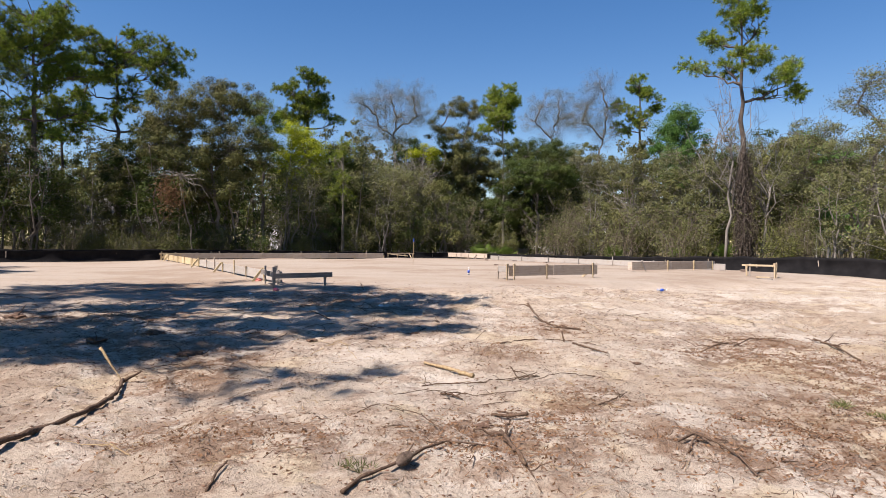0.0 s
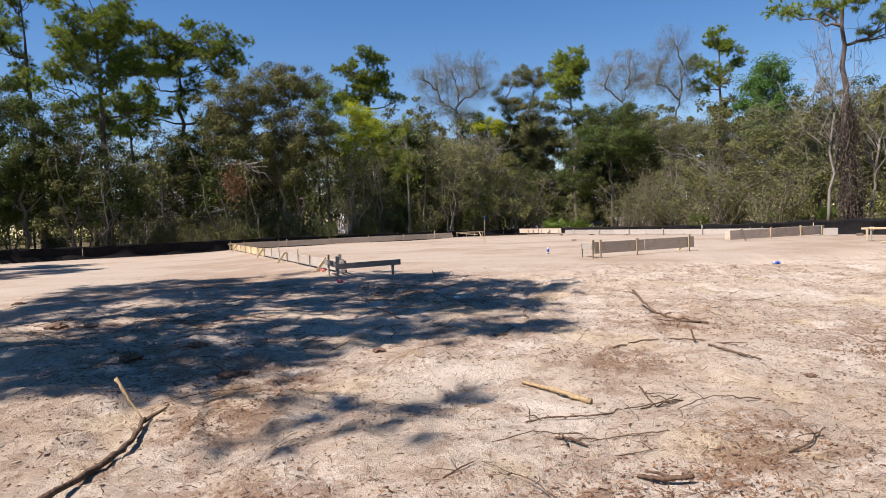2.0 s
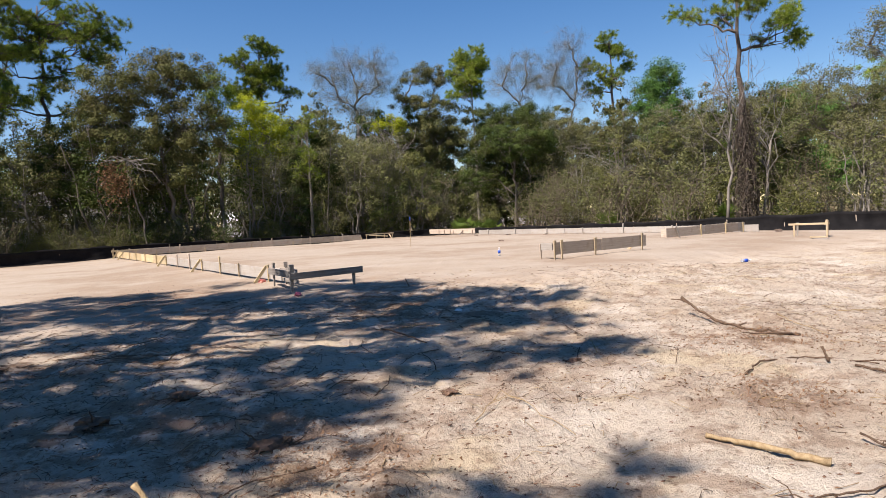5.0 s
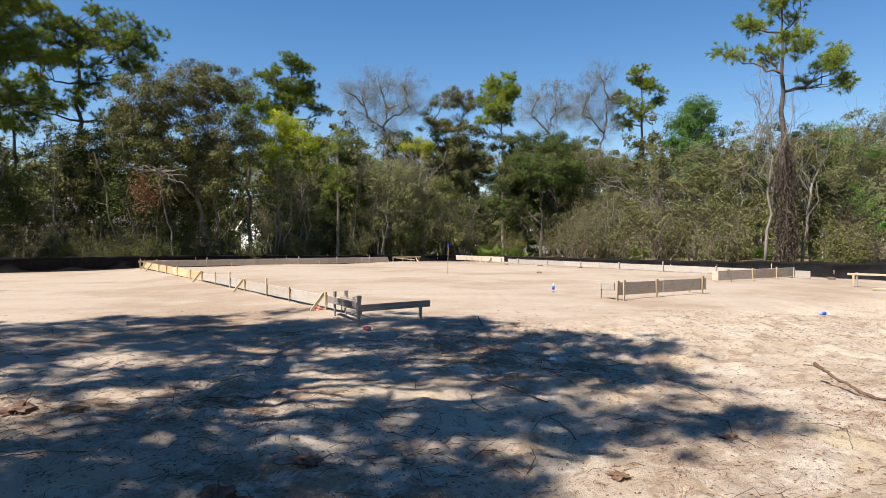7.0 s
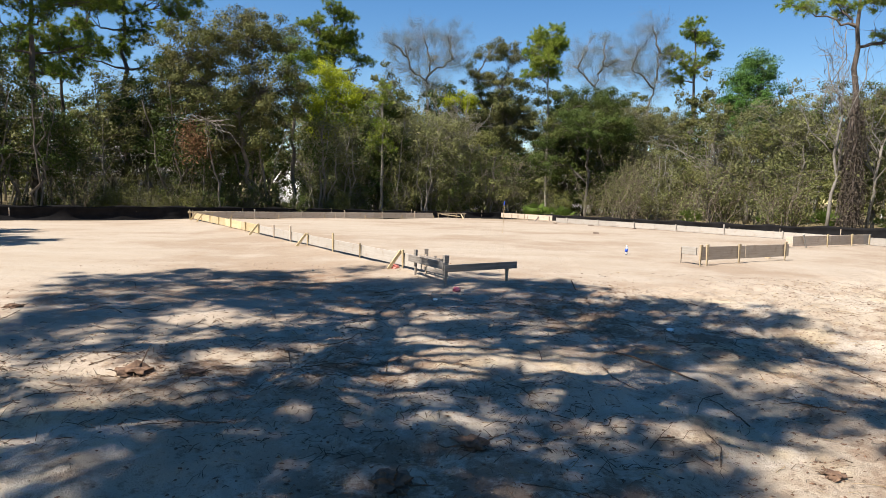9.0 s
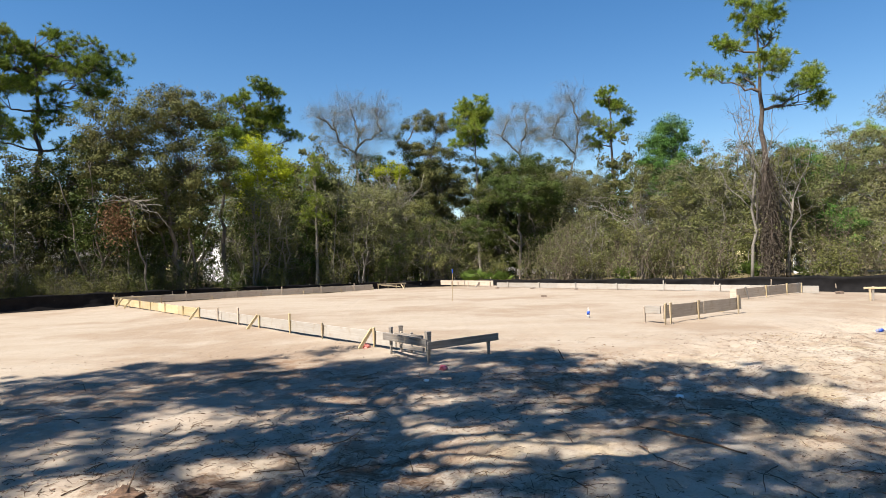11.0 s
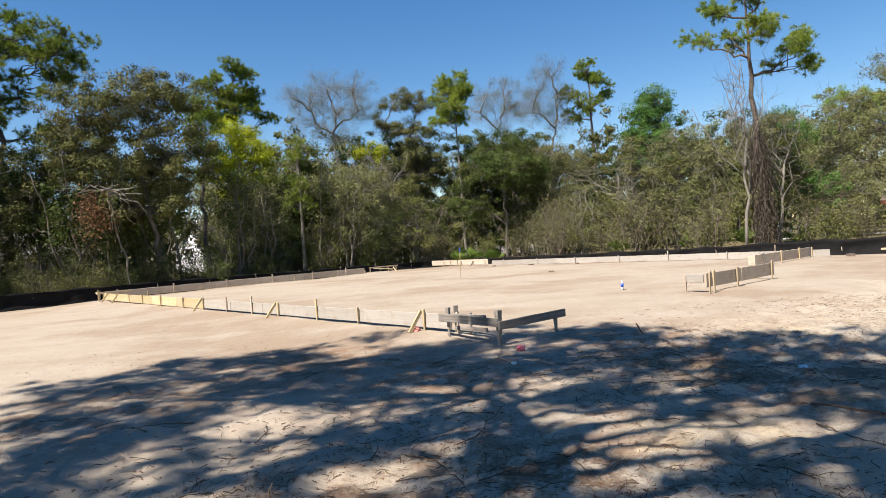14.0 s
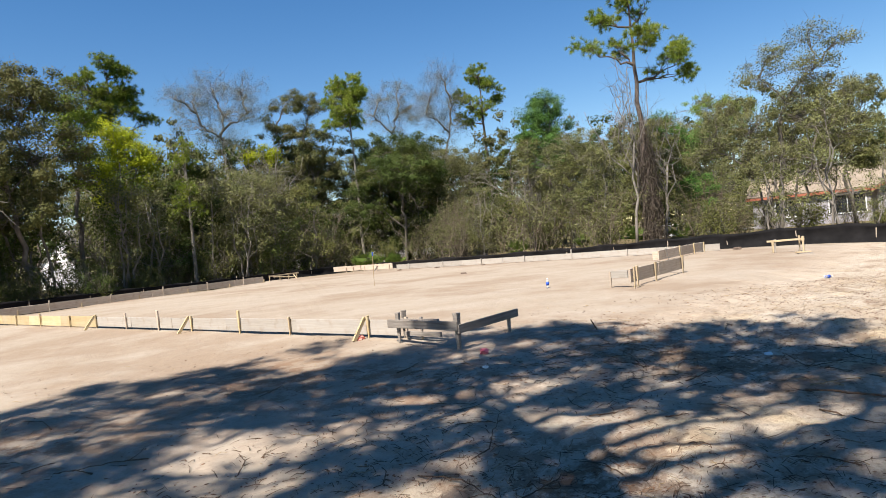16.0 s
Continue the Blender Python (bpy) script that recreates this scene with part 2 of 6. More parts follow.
def point_stake(w, t, h, seed=0):
    """A square stake, worn at its sawn top and pointed in the ground."""
    bm = box(w, t, h, 0.004, pose(0, 0, h / 2), worn=0.003, seed=seed)
    for v in bm.verts:
        if v.co.z < 0.05:
            v.co.x *= 0.3
            v.co.y *= 0.3
            v.co.z -= 0.15
    return bm


def tubes(P0, P1, R0, R1, n=5):
    """Open prisms along many segments at once."""
    P0, P1 = np.asarray(P0, float), np.asarray(P1, float)
    R0, R1 = np.asarray(R0, float)[:, None, None], np.asarray(R1, float)[:, None, None]
    d = P1 - P0
    d /= np.linalg.norm(d, axis=1, keepdims=True) + 1e-9
    ref = np.where(np.abs(d[:, 2:3]) > 0.9, np.array([[1.0, 0, 0]]), np.array([[0, 0, 1.0]]))
    a = np.cross(d, ref)
    a /= np.linalg.norm(a, axis=1, keepdims=True) + 1e-9
    b = np.cross(d, a)
    ang = np.arange(n) * 2 * math.pi / n
    ring = a[:, None, :] * np.cos(ang)[None, :, None] + b[:, None, :] * np.sin(ang)[None, :, None]
    V = np.concatenate([P0[:, None, :] + ring * R0, P1[:, None, :] + ring * R1], axis=1)
    s = np.arange(len(P0))[:, None] * 2 * n
    i = np.arange(n)[None, :]
    j = (i + 1) % n
    F = np.stack([s + i, s + j, s + n + j, s + n + i], axis=2).reshape(-1, 4)
    return V.reshape(-1, 3), F


def polyline(rng, a, b, r0, r1, n=5, wob=0.06, sag=0.0):
    """Wobbly tapering segments from a to b."""
    a, b = np.asarray(a, float), np.asarray(b, float)
    L = np.linalg.norm(b - a)
    t = np.linspace(0, 1, n + 1)[:, None]
    P = a + (b - a) * t + rng.normal(0, wob * L / n ** 0.5, (n + 1, 3)) * np.sin(t * math.pi)
    P[:, 2] += (sag * L * np.sin(t * math.pi))[:, 0]
    R = r0 + (r1 - r0) * t[:, 0]
    return P[:-1], P[1:], R[:-1], R[1:]


def skin(seg, n, cap=True):
    """One closed tube through the places of a polyline."""
    P = np.concatenate([seg[0], seg[1][-1:]])
    R = np.concatenate([seg[2], seg[3][-1:]])
    d = np.gradient(P, axis=0)
    d /= np.linalg.norm(d, axis=1, keepdims=True) + 1e-9
    mean = P[-1] - P[0]
    ref = np.array([1.0, 0.1, 0.0]) if abs(mean[2]) > 0.6 * np.linalg.norm(mean) else np.array([0.0, 0.05, 1.0])
    a = np.cross(d, ref)
    a /= np.linalg.norm(a, axis=1, keepdims=True) + 1e-9
    b = np.cross(d, a)
    ang = np.arange(n) * 2 * math.pi / n
    V = P[:, None, :] + (a[:, None, :] * np.cos(ang)[None, :, None] + b[:, None, :] * np.sin(ang)[None, :, None]) * R[:, None, None]
    m = len(P)
    q = np.arange(m * n).reshape(m, n)
    F = np.stack([q[:-1], np.roll(q[:-1], -1, 1), np.roll(q[1:], -1, 1), q[1:]], axis=2).reshape(-1, 4)
    V = np.concatenate([V.reshape(-1, 3), P[:1], P[-1:]])
    ends = [(q[0, (k + 1) % n], q[0, k], m * n, m * n) for k in range(n)] + [(q[-1, k], q[-1, (k + 1) % n], m * n + 1, m * n + 1) for k in range(n)]
    tri = np.array(ends)
    return V, F, tri[:, :3]


def skin_mesh(name, segs, material, n=7, knobs=0.0):
    """A tube mesh through consecutive polylines, with closed ends."""
    seg = [np.concatenate([s[k] for s in segs]) for k in range(4)]
    if knobs:
        r = np.random.default_rng(len(seg[0]) + int(1e4 * seg[2][0])).normal(1.0, knobs, len(seg[2]) + 1)
        seg[2], seg[3] = seg[2] * r[:-1], seg[3] * r[1:]
    V, F, T = skin(seg, n)
    if knobs:
        mid = np.repeat(np.concatenate([seg[0], seg[1][-1:]]), n, axis=0)
        V[:len(mid)] += (V[:len(mid)] - mid) * np.random.default_rng(n).normal(0, knobs, (len(mid), 1))
    me = bpy.data.meshes.new(name)
    me.from_pydata(V.tolist(), [], F.tolist() + T.tolist())
    me.polygons.foreach_set("use_smooth", np.ones(len(me.polygons), dtype=bool))
    me.materials.append(material)
    return me


class Wood:
    """Collects the segments of one plant."""

    def __init__(self):
        self.s = [[], [], [], []]

    def add(self, seg):
        for k in range(4):
            self.s[k].append(seg[k])

    def mesh(self, name, material, n=5):
        return fast_mesh(name, *tubes(*[np.concatenate(k) for k in self.s], n), material)


def unit(v):
    return v / (np.linalg.norm(v, axis=1, keepdims=True) + 1e-9)


def leaf_blades(rng, C, size, out=None, spread=0.42):
    """One small pointed leaf for each centre, turned at random, or facing roughly along out."""
    n = len(C)
    face = rng.normal(0, 1, (n, 3)) if out is None else unit(out) + rng.normal(0, spread, (n, 3))
    d = unit(np.cross(face, rng.normal(0, 1, (n, 3))))
    e = unit(np.cross(d, face))
    L = size * rng.uniform(0.6, 1.35, (n, 1))
    V = np.stack([C - d * L * 0.45 + e * L * 0.36, C - d * L * 0.45 - e * L * 0.36, C + d * L * 0.55], axis=1)
    return V.reshape(-1, 3), np.arange(n * 3).reshape(n, 3)


def needle_tufts(rng, C, out, length, per, width=0.028):
    """Brushes of long needles round the twig ends C, that point along out."""
    n = len(C)
    d = rng.normal(0, 1, (n, per, 3)) + out[:, None, :] * 1.1
    d /= np.linalg.norm(d, axis=2, keepdims=True)
    e = np.cross(d, rng.normal(0, 1, (n, per, 3)))
    e /= np.linalg.norm(e, axis=2, keepdims=True) + 1e-9
    L = length * rng.uniform(0.7, 1.15, (n, per, 1))
    base = C[:, None, :] + d * 0.03
    V = np.stack([base + e * width / 2, base - e * width / 2, base + d * L - np.array([0, 0, 0.05]) * L], axis=2)
    return V.reshape(-1, 3), np.arange(n * per * 3).reshape(-1, 3)


def in_ball(rng, n, shell=0.35):
    d = rng.normal(0, 1, (n, 3))
    d /= np.linalg.norm(d, axis=1, keepdims=True)
    return d * (rng.uniform(0, 1, (n, 1)) ** shell)

# ---------------------------------------------------------------- ground


def vnoise(x, y, seed):
    """Smooth value noise on arrays."""
    xi, yi = np.floor(x).astype(np.int64), np.floor(y).astype(np.int64)
    fx, fy = x - xi, y - yi
    fx, fy = fx * fx * (3 - 2 * fx), fy * fy * (3 - 2 * fy)

    def h(i, j):
        k = (i * 374761393 + j * 668265263 + seed * 974634777) & 0x7FFFFFFF
        k = ((k ^ (k >> 13)) * 1274126177) & 0x7FFFFFFF
        return ((k ^ (k >> 16)) & 0xFFFF) / 65535.0

    return (h(xi, yi) * (1 - fx) + h(xi + 1, yi) * fx) * (1 - fy) + (h(xi, yi + 1) * (1 - fx) + h(xi + 1, yi + 1) * fx) * fy


HOUSE = Vector((-4.6, 14.4))
HU, HV = Vector((0.815, 0.58)), Vector((-0.58, 0.815))
TURN = math.degrees(math.atan2(HU.y, HU.x))


def at_house(u, v):
    p = HOUSE + HU * u + HV * v
    return p.x, p.y


def smooth(x, lo, hi):
    t = np.clip((x - lo) / (hi - lo), 0, 1)
    return t * t * (3 - 2 * t)


def lay(x, y):
    """The lie of the land, with no clods."""
    x, y = np.asarray(x, float), np.asarray(y, float)
    u = (x - HOUSE.x) * HU.x + (y - HOUSE.y) * HU.y
    v = (x - HOUSE.x) * HV.x + (y - HOUSE.y) * HV.y
    pad = smooth(u, -2.5, 1.0) * (1 - smooth(u, 18.5, 21)) * smooth(v, -4.0, 1.5) * (1 - smooth(v, 22, 24))
    z = -0.031 * np.clip(12.5 - y, 0, 16) + 0.11 * pad
    z = z - 0.12 * smooth(x, 2, 6) * (1 - smooth(v, -5, -2)) - 0.05 * smooth(-x, 12, 22)
    return z + 0.25 * smooth(v, 25, 60), u, v, pad


def height(x, y):
    z, u, v, pad = lay(x, y)
    x, y = np.asarray(x, float), np.asarray(y, float)
    rough = 1 - 0.75 * np.clip(pad * 1.3 + smooth(v, -4.5, -1.5), 0, 1)
    z = z + rough * (0.075 * (vnoise(x * 0.8, y * 0.8, 1) - 0.5) + 0.060 * (vnoise(x * 2.3, y * 2.3, 2) - 0.5)
                     + 0.034 * (vnoise(x * 6, y * 6, 3) - 0.5) + 0.022 * (vnoise(x * 14, y * 14, 4) - 0.5))
    crumb = np.abs(vnoise(x * 3.7, y * 3.7, 31) - 0.5) * 0.055 + np.abs(vnoise(x * 9.3, y * 9.3, 32) - 0.5) * 0.045 * vnoise(x * 0.9, y * 0.9, 33)
    z = z - rough * crumb
    clod = np.clip(vnoise(x * 4.2, y * 4.2, 5) - 0.70, 0, 1) * np.clip(vnoise(x * 0.7, y * 0.7, 6) - 0.4, 0, 1)
    return z + rough * 0.45 * clod


def ground_z(x, y):
    return float(height(np.array([x]), np.array([y]))[0])


def steps(fine_lo, fine_hi, step, far):
    mid = np.arange(fine_lo, fine_hi + step / 2, step)
    grow, s, p = [], step, fine_hi
    while p < far:
        s *= 1.2
        p += s
        grow.append(p)
    grow = np.array(grow)
    return np.concatenate([(fine_lo - (grow - fine_hi))[::-1], mid, grow])


gx, gy = steps(-11.0, 7.0, 0.055, 2600), steps(-0.5, 14.5, 0.055, 2600)
X, Y = np.meshgrid(gx, gy)
X, Y = X.ravel(), Y.ravel()
nx, ny = len(gx), len(gy)
q = np.arange(nx * ny).reshape(ny, nx)
F = np.stack([q[:-1, :-1], q[:-1, 1:], q[1:, 1:], q[1:, :-1]], axis=2).reshape(-1, 4)
me = fast_mesh("ground", np.stack([X, Y, height(X, Y)], axis=1), F, GROUND)
_, u_, v_, pad_ = lay(X, Y)
edge = 0.7 * (vnoise(X * 0.7, Y * 0.7, 9) - 0.5)
litter = np.maximum.reduce([smooth(v_ + edge, 22.9, 23.9), smooth(u_ + edge, 20.6, 21.8), smooth(-u_ + 3 * edge, 19, 24), smooth(-Y, 9, 14)])
patch = smooth(vnoise(X * 0.55, Y * 0.55, 12) + 0.35 * vnoise(X * 1.7, Y * 1.7, 13), 0.54, 0.78)
MULCH = ((1.3, 3.3, 0.45), (1.45, 2.7, 0.40), (0.95, 3.0, 0.28), (1.75, 3.7, 0.30), (3.1, 2.9, 0.40), (3.7, 3.3, 0.45), (4.2, 4.1, 0.50), (3.5, 3.8, 0.30), (4.1, 6.9, 0.50), (4.9, 6.6, 0.60),
         (4.7, 7.8, 0.50), (5.6, 5.8, 0.70), (5.2, 4.8, 0.55), (2.0, 8.0, 0.45), (1.3, 6.2, 0.35), (2.1, 4.4, 0.30), (-1.9, 5.3, 0.35), (-1.7, 4.4, 0.30), (-0.9, 2.85, 0.40), (-0.2, 2.9, 0.35), (2.6, 3.25, 0.25))
# brown soil; the patches under the pine also paint its shade darker and warmer
soil = sum(np.exp(-((X - sx) ** 2 + (Y - sy) ** 2) / (sr * sr)) for sx, sy, sr in ((-6.0, 8.0, 0.8), (-3.7, 6.1, 0.6), (-2.3, 5.65, 0.6), (-2.2, 12.4, 1.7), (-8.6, 11.0, 1.5), (-5.0, 11.3, 1.2), (-1.2, 10.0, 1.4), (-4.3, 8.4, 1.2), (-6.5, 13.0, 1.4)))
soil = soil + 1.1 * sum(np.exp(-((X - sx) ** 2 + (Y - sy) ** 2) / (1.5 * sr * sr)) for sx, sy, sr in MULCH)
debris = soil + 0.45 * patch * (1 - smooth(v_, -8.0, -5.5)) + 0.22 * smooth(X, 2.6, 4.8) * (1 - smooth(Y, 5.5, 8.5))
for key, val in (("litter", litter), ("debris", np.clip(debris, 0, 1)), ("pad", np.clip(pad_ + smooth(v_, -5.4, -2.4), 0, 1))):
    at = me.attributes.new(key, "FLOAT", "POINT")
    at.data.foreach_set("value", val.astype(np.float32))
me.polygons.foreach_set("use_smooth", np.ones(len(F), dtype=bool))
tagged(new("ground", me), "pale pinkish sand of a cleared building lot, littered with twigs", "ground", kind="structure")

# ---------------------------------------------------------------- formwork and batter boards


def stake_at(parent, x, y, top, w=0.055, t=0.04, mat=WOOD_STAKE, lean=0.0, label="", seed=0):
    part("stake", point_stake(w, t, top, seed), mat, parent, label, pose(x, y, 0, lean, 0, random.uniform(-8, 8)))


def brace_at(parent, x, y, reach, rise, mat=WOOD_STAKE, label=""):
    """A kicker that leans from the ground, reach out from the board, against a stake."""
    L = math.hypot(reach, rise)
    m = Matrix.Translation((x, y + reach / 2, rise / 2)) @ pose(0, 0, 0, 0, 0, 90) @ pose(0, 0, 0, 0, math.degrees(math.atan2(rise, reach)), 0)
    part("brace", box(L, 0.035, 0.06, 0.003, worn=0.002, seed=7), mat, parent, label, m)


def board_at(parent, x0, x1, y, z0, z1, thick, mat, label="", tilt=0.0):
    L, H = x1 - x0, z1 - z0
    bm = box(L - 0.006, thick, H, 0.004, worn=0.0025, seed=int(L * 100 + y * 7))
    part("board", bm, mat, parent, label, pose((x0 + x1) / 2, y, (z0 + z1) / 2, 0, tilt, random.uniform(-0.4, 0.4)))


def run(u, v, along_v, label, group="footing formwork"):
    """An empty on the ground at a corner, with x along the board."""
    x, y = at_house(u, v)
    return thing("formwork", x, y, float(lay(x, y)[0]), TURN + (90 if along_v else 0), label, "formwork", group)


# long side: pale boards nearest the batter boards, then new plywood
side = run(-0.08, 0.0, True, "long low formwork of pale boards and new plywood over sand")
cuts = [-0.35, 2.1, 4.3, 6.4, 8.3, 10.15]
for a, b in zip(cuts, cuts[1:]):
    board_at(side, a, b, 0.0, 0.055, 0.29, 0.03, WOOD_PALE, "pale weathered board")
cuts = [10.15, 12.5, 14.9, 17.3, 19.4, 21.4]
for a, b in zip(cuts, cuts[1:]):
    board_at(side, a, b, 0.0, 0.03, 0.31, 0.02, WOOD_NEW, "new yellow plywood")
for x, h, m in ((0.28, 0.36, WOOD_NEW), (2.26, 0.33, WOOD_STAKE), (3.81, 0.45, WOOD_NEW), (5.55, 0.34, WOOD_NEW), (6.95, 0.46, WOOD_GREY),
                (8.5, 0.40, WOOD_GREY), (10.15, 0.36, WOOD_NEW), (11.8, 0.33, WOOD_NEW), (13.9, 0.38, WOOD_NEW), (15.9, 0.33, WOOD_NEW),
                (17.5, 0.34, WOOD_STAKE), (19.3, 0.34, WOOD_STAKE), (21.2, 0.34, WOOD_STAKE)):
    stake_at(side, x, 0.045, h, mat=m, w=0.065 if h > 0.42 else 0.045, seed=int(x * 10))
for x in (0.28, 5.55, 10.12, 18.8, 20.3):
    brace_at(side, x + 0.05, 0.06, 0.26, 0.33, WOOD_NEW)
# two dark planks that carry the line on to the corner
board_at(side, -1.12, -0.3, -0.01, 0.22, 0.31, 0.04, WOOD_OLD, "short dark plank")
board_at(side, -1.15, -0.45, -0.01, 0.055, 0.12, 0.04, WOOD_OLD, "short dark plank")
stake_at(side, -0.75, -0.05, 0.33, mat=WOOD_OLD)
stake_at(side, -0.45, -0.05, 0.33, mat=WOOD_GREY)

# far side
back = run(0.0, 21.6, False, "long low grey plank formwork across the far side")
cuts = [0.0, 2.3, 4.7, 7.0, 9.2, 11.2, 12.9]
for i, (a, b) in enumerate(zip(cuts, cuts[1:])):
    board_at(back, a, b, 0.0, 0.06, 0.36, 0.035, WOOD_GREY, "grey weathered plank")
    stake_at(back, a + 0.5, -0.05, 0.42 + 0.05 * (i % 2), mat=WOOD_GREY)
    stake_at(back, a + 1.7, -0.05, 0.22, mat=WOOD_STAKE)

# new light rails where the far side steps
x, y = at_house(13.0, 21.3)
rail = thing("sawhorse_rail", x, y, float(lay(x, y)[0]), TURN, "low rail of new yellow wood on short legs by the formwork", "rail")
part("rail", box(1.9, 0.04, 0.07, 0.004), WOOD_STAKE, rail, "", pose(1.0, 0, 0.30))
part("rail", box(1.1, 0.04, 0.05, 0.004), WOOD_STAKE, rail, "", pose(0.75, -0.25, 0.2, 0, 6, -20))
for x in (0.1, 0.75, 1.3, 1.85):
    part("leg", point_stake(0.045, 0.035, 0.30, int(x * 9)), WOOD_STAKE, rail, "", pose(x, 0.04, 0))
brace_at(rail, 1.6, 0.0, -0.3, 0.26, WOOD_STAKE)

# side away from the batter boards
away = run(17.9, 0.3, True, "long low formwork of pale boards by the black silt fence")
cuts = [0.0, 2.4, 4.9, 7.3, 9.7, 12.1, 14.4, 16.5]
for a, b in zip(cuts, cuts[1:]):
    board_at(away, a, b, 0.0, 0.02, 0.27, 0.03, WOOD_PALE, "pale weathered board")
    stake_at(away, a + 1.2, 0.05, 0.31 + (0.12 if a == 4.9 else 0.0), mat=WOOD_PALE)
far_part = run(17.7, 16.9, True, "short run of grey formwork planks on stakes at the far corner")
for a, b in ((0.0, 2.4), (2.45, 4.7)):
    board_at(far_part, a, b, 0.0, 0.08, 0.36, 0.035, WOOD_GREY)
for x in (0.2, 1.2, 2.1, 3.0, 3.6):
    stake_at(far_part, x, 0.05, 0.30, mat=WOOD_GREY, lean=random.uniform(-5, 5))
brace_at(far_part, 1.1, 0.03, 0.3, 0.25, WOOD_OLD)

# the two short front sections
front_b = run(13.45, 0.9, False, "short grey plank formwork with a slanting stake and a pale end")
for a, b in ((0.0, 2.1), (2.1, 4.1)):
    board_at(front_b, a, b, 0.0, 0.05, 0.36, 0.04, WOOD_GREY, "grey weathered plank")
board_at(front_b, 4.1, 4.6, 0.02, 0.05, 0.36, 0.035, WOOD_PALE, "pale board")
part("board", box(0.18, 0.04, 0.28, 0.004), WOOD_GREY, front_b, "", pose(0.02, 0.11, 0.2, 0, 0, 90))
part("slanting_stake", point_stake(0.06, 0.04, 0.46, 3), WOOD_PALE, front_b, "", pose(0.62, -0.09, 0, 0, -26, 0))
for x, h in ((1.85, 0.40), (3.3, 0.40), (4.4, 0.36)):
    stake_at(front_b, x, -0.05, h, mat=WOOD_NEW)

front_a = run(6.2, -1.15, False, "short grey plank formwork with a pale return board and stakes")
for a, b in ((0.26, 1.9), (1.9, 3.65)):
    board_at(front_a, a, b, 0.0, 0.10, 0.40, 0.04, WOOD_GREY, "grey weathered plank")
part("board", box(0.40, 0.04, 0.17, 0.004), WOOD_PALE, front_a, "pale return board", pose(0.22, 0.22, 0.30, 0, 0, 90))
stake_at(front_a, 0.20, 0.42, 0.36, mat=WOOD_GREY)
for x, y, h in ((0.10, -0.17, 0.46), (0.38, -0.13, 0.46), (1.62, -0.055, 0.44), (3.42, -0.055, 0.46)):
    stake_at(front_a, x, y, h, w=0.075, mat=WOOD_STAKE, lean=random.uniform(-3, 3))
brace_at(front_a, 3.45, 0.05, 0.4, 0.25, WOOD_STAKE)


def batter(name, corner, ends, tops, label, mat_rail, mat_post, rail_h, drop, post_h, group="batter boards"):
    """Posts at a corner and at the two ends, with a rail to each end."""
    ob = thing(name, corner[0], corner[1], float(lay(*corner)[0]), 0, label, "batter board", group)
    part("post", point_stake(0.085, 0.075, post_h, 1), mat_post, ob, "", pose(0, 0, 0, 0, 0, TURN))
    for i, (ex, ey) in enumerate(ends):
        dx, dy = ex - corner[0], ey - corner[1]
        L, a = math.hypot(dx, dy), math.degrees(math.atan2(dy, dx))
        m = pose(0, 0, 0, 0, 0, a) @ pose(L / 2 + 0.05, -0.055 if i else 0.055, tops[i] - rail_h / 2, 0, drop[i], 0)
        part("rail", box(L + 0.22, 0.036, rail_h, 0.004, worn=0.002, seed=i), mat_rail, ob, "", m)
        part("post", point_stake(0.075, 0.045, tops[i] + (0.10 if i == 0 else -0.02), 4 + i), mat_post, ob, "", pose(dx, dy, 0, 0, 0, a + 3))
    return ob


near_batter = batter("batter_board", (-3.93, 12.76), ((-4.53, 13.78), (-2.95, 13.45)), (0.38, 0.345),
                     "grey weathered corner batter board standing in tree shade", WOOD_OLD, WOOD_OLD, 0.115, (0.0, -0.6), 0.49)
part("post", point_stake(0.07, 0.06, 0.47, 9), WOOD_OLD, near_batter, "", pose(-0.45, 1.35, 0, 2, 0, 10))
batter("batter_board", (-17.15, 31.6), ((-17.5, 32.3), (-16.3, 32.1)), (0.36, 0.38),
       "small batter board of new pale wood at the far pad corner", WOOD_STAKE, WOOD_STAKE, 0.07, (0.0, 0.0), 0.40)
right_batter = batter("batter_board", (10.40, 21.75), ((10.58, 22.1), (9.62, 22.2)), (0.42, 0.44),
                      "batter board of new pine near the silt fence", WOOD_STAKE, WOOD_STAKE, 0.06, (0.0, 0.0), 0.50)
part("post", point_stake(0.06, 0.05, 0.46, 2), WOOD_PALE, right_batter, "", pose(-0.66, 0.48, 0, 0, 0, 10))

for i, (x, y, a) in enumerate(((9.84, 21.12, -35), (9.80, 21.16, -24))):
    pl = box(0.44, 0.13, 0.04, 0.004, pose(0, 0, 0.02 + 0.055 * i), worn=0.003, seed=i)
    me = bpy.data.meshes.new("plank")
    pl.to_mesh(me)
    pl.free()
    me.materials.append(WOOD_STAKE if i else WOOD_OLD)
    ob = new("plank", me)
    ob.matrix_basis = pose(x, y, ground_z(x, y) + 0.0, 0, 0, a)
    tagged(ob, "short offcut of plank lying in a small stack on sand", "plank", "offcuts")

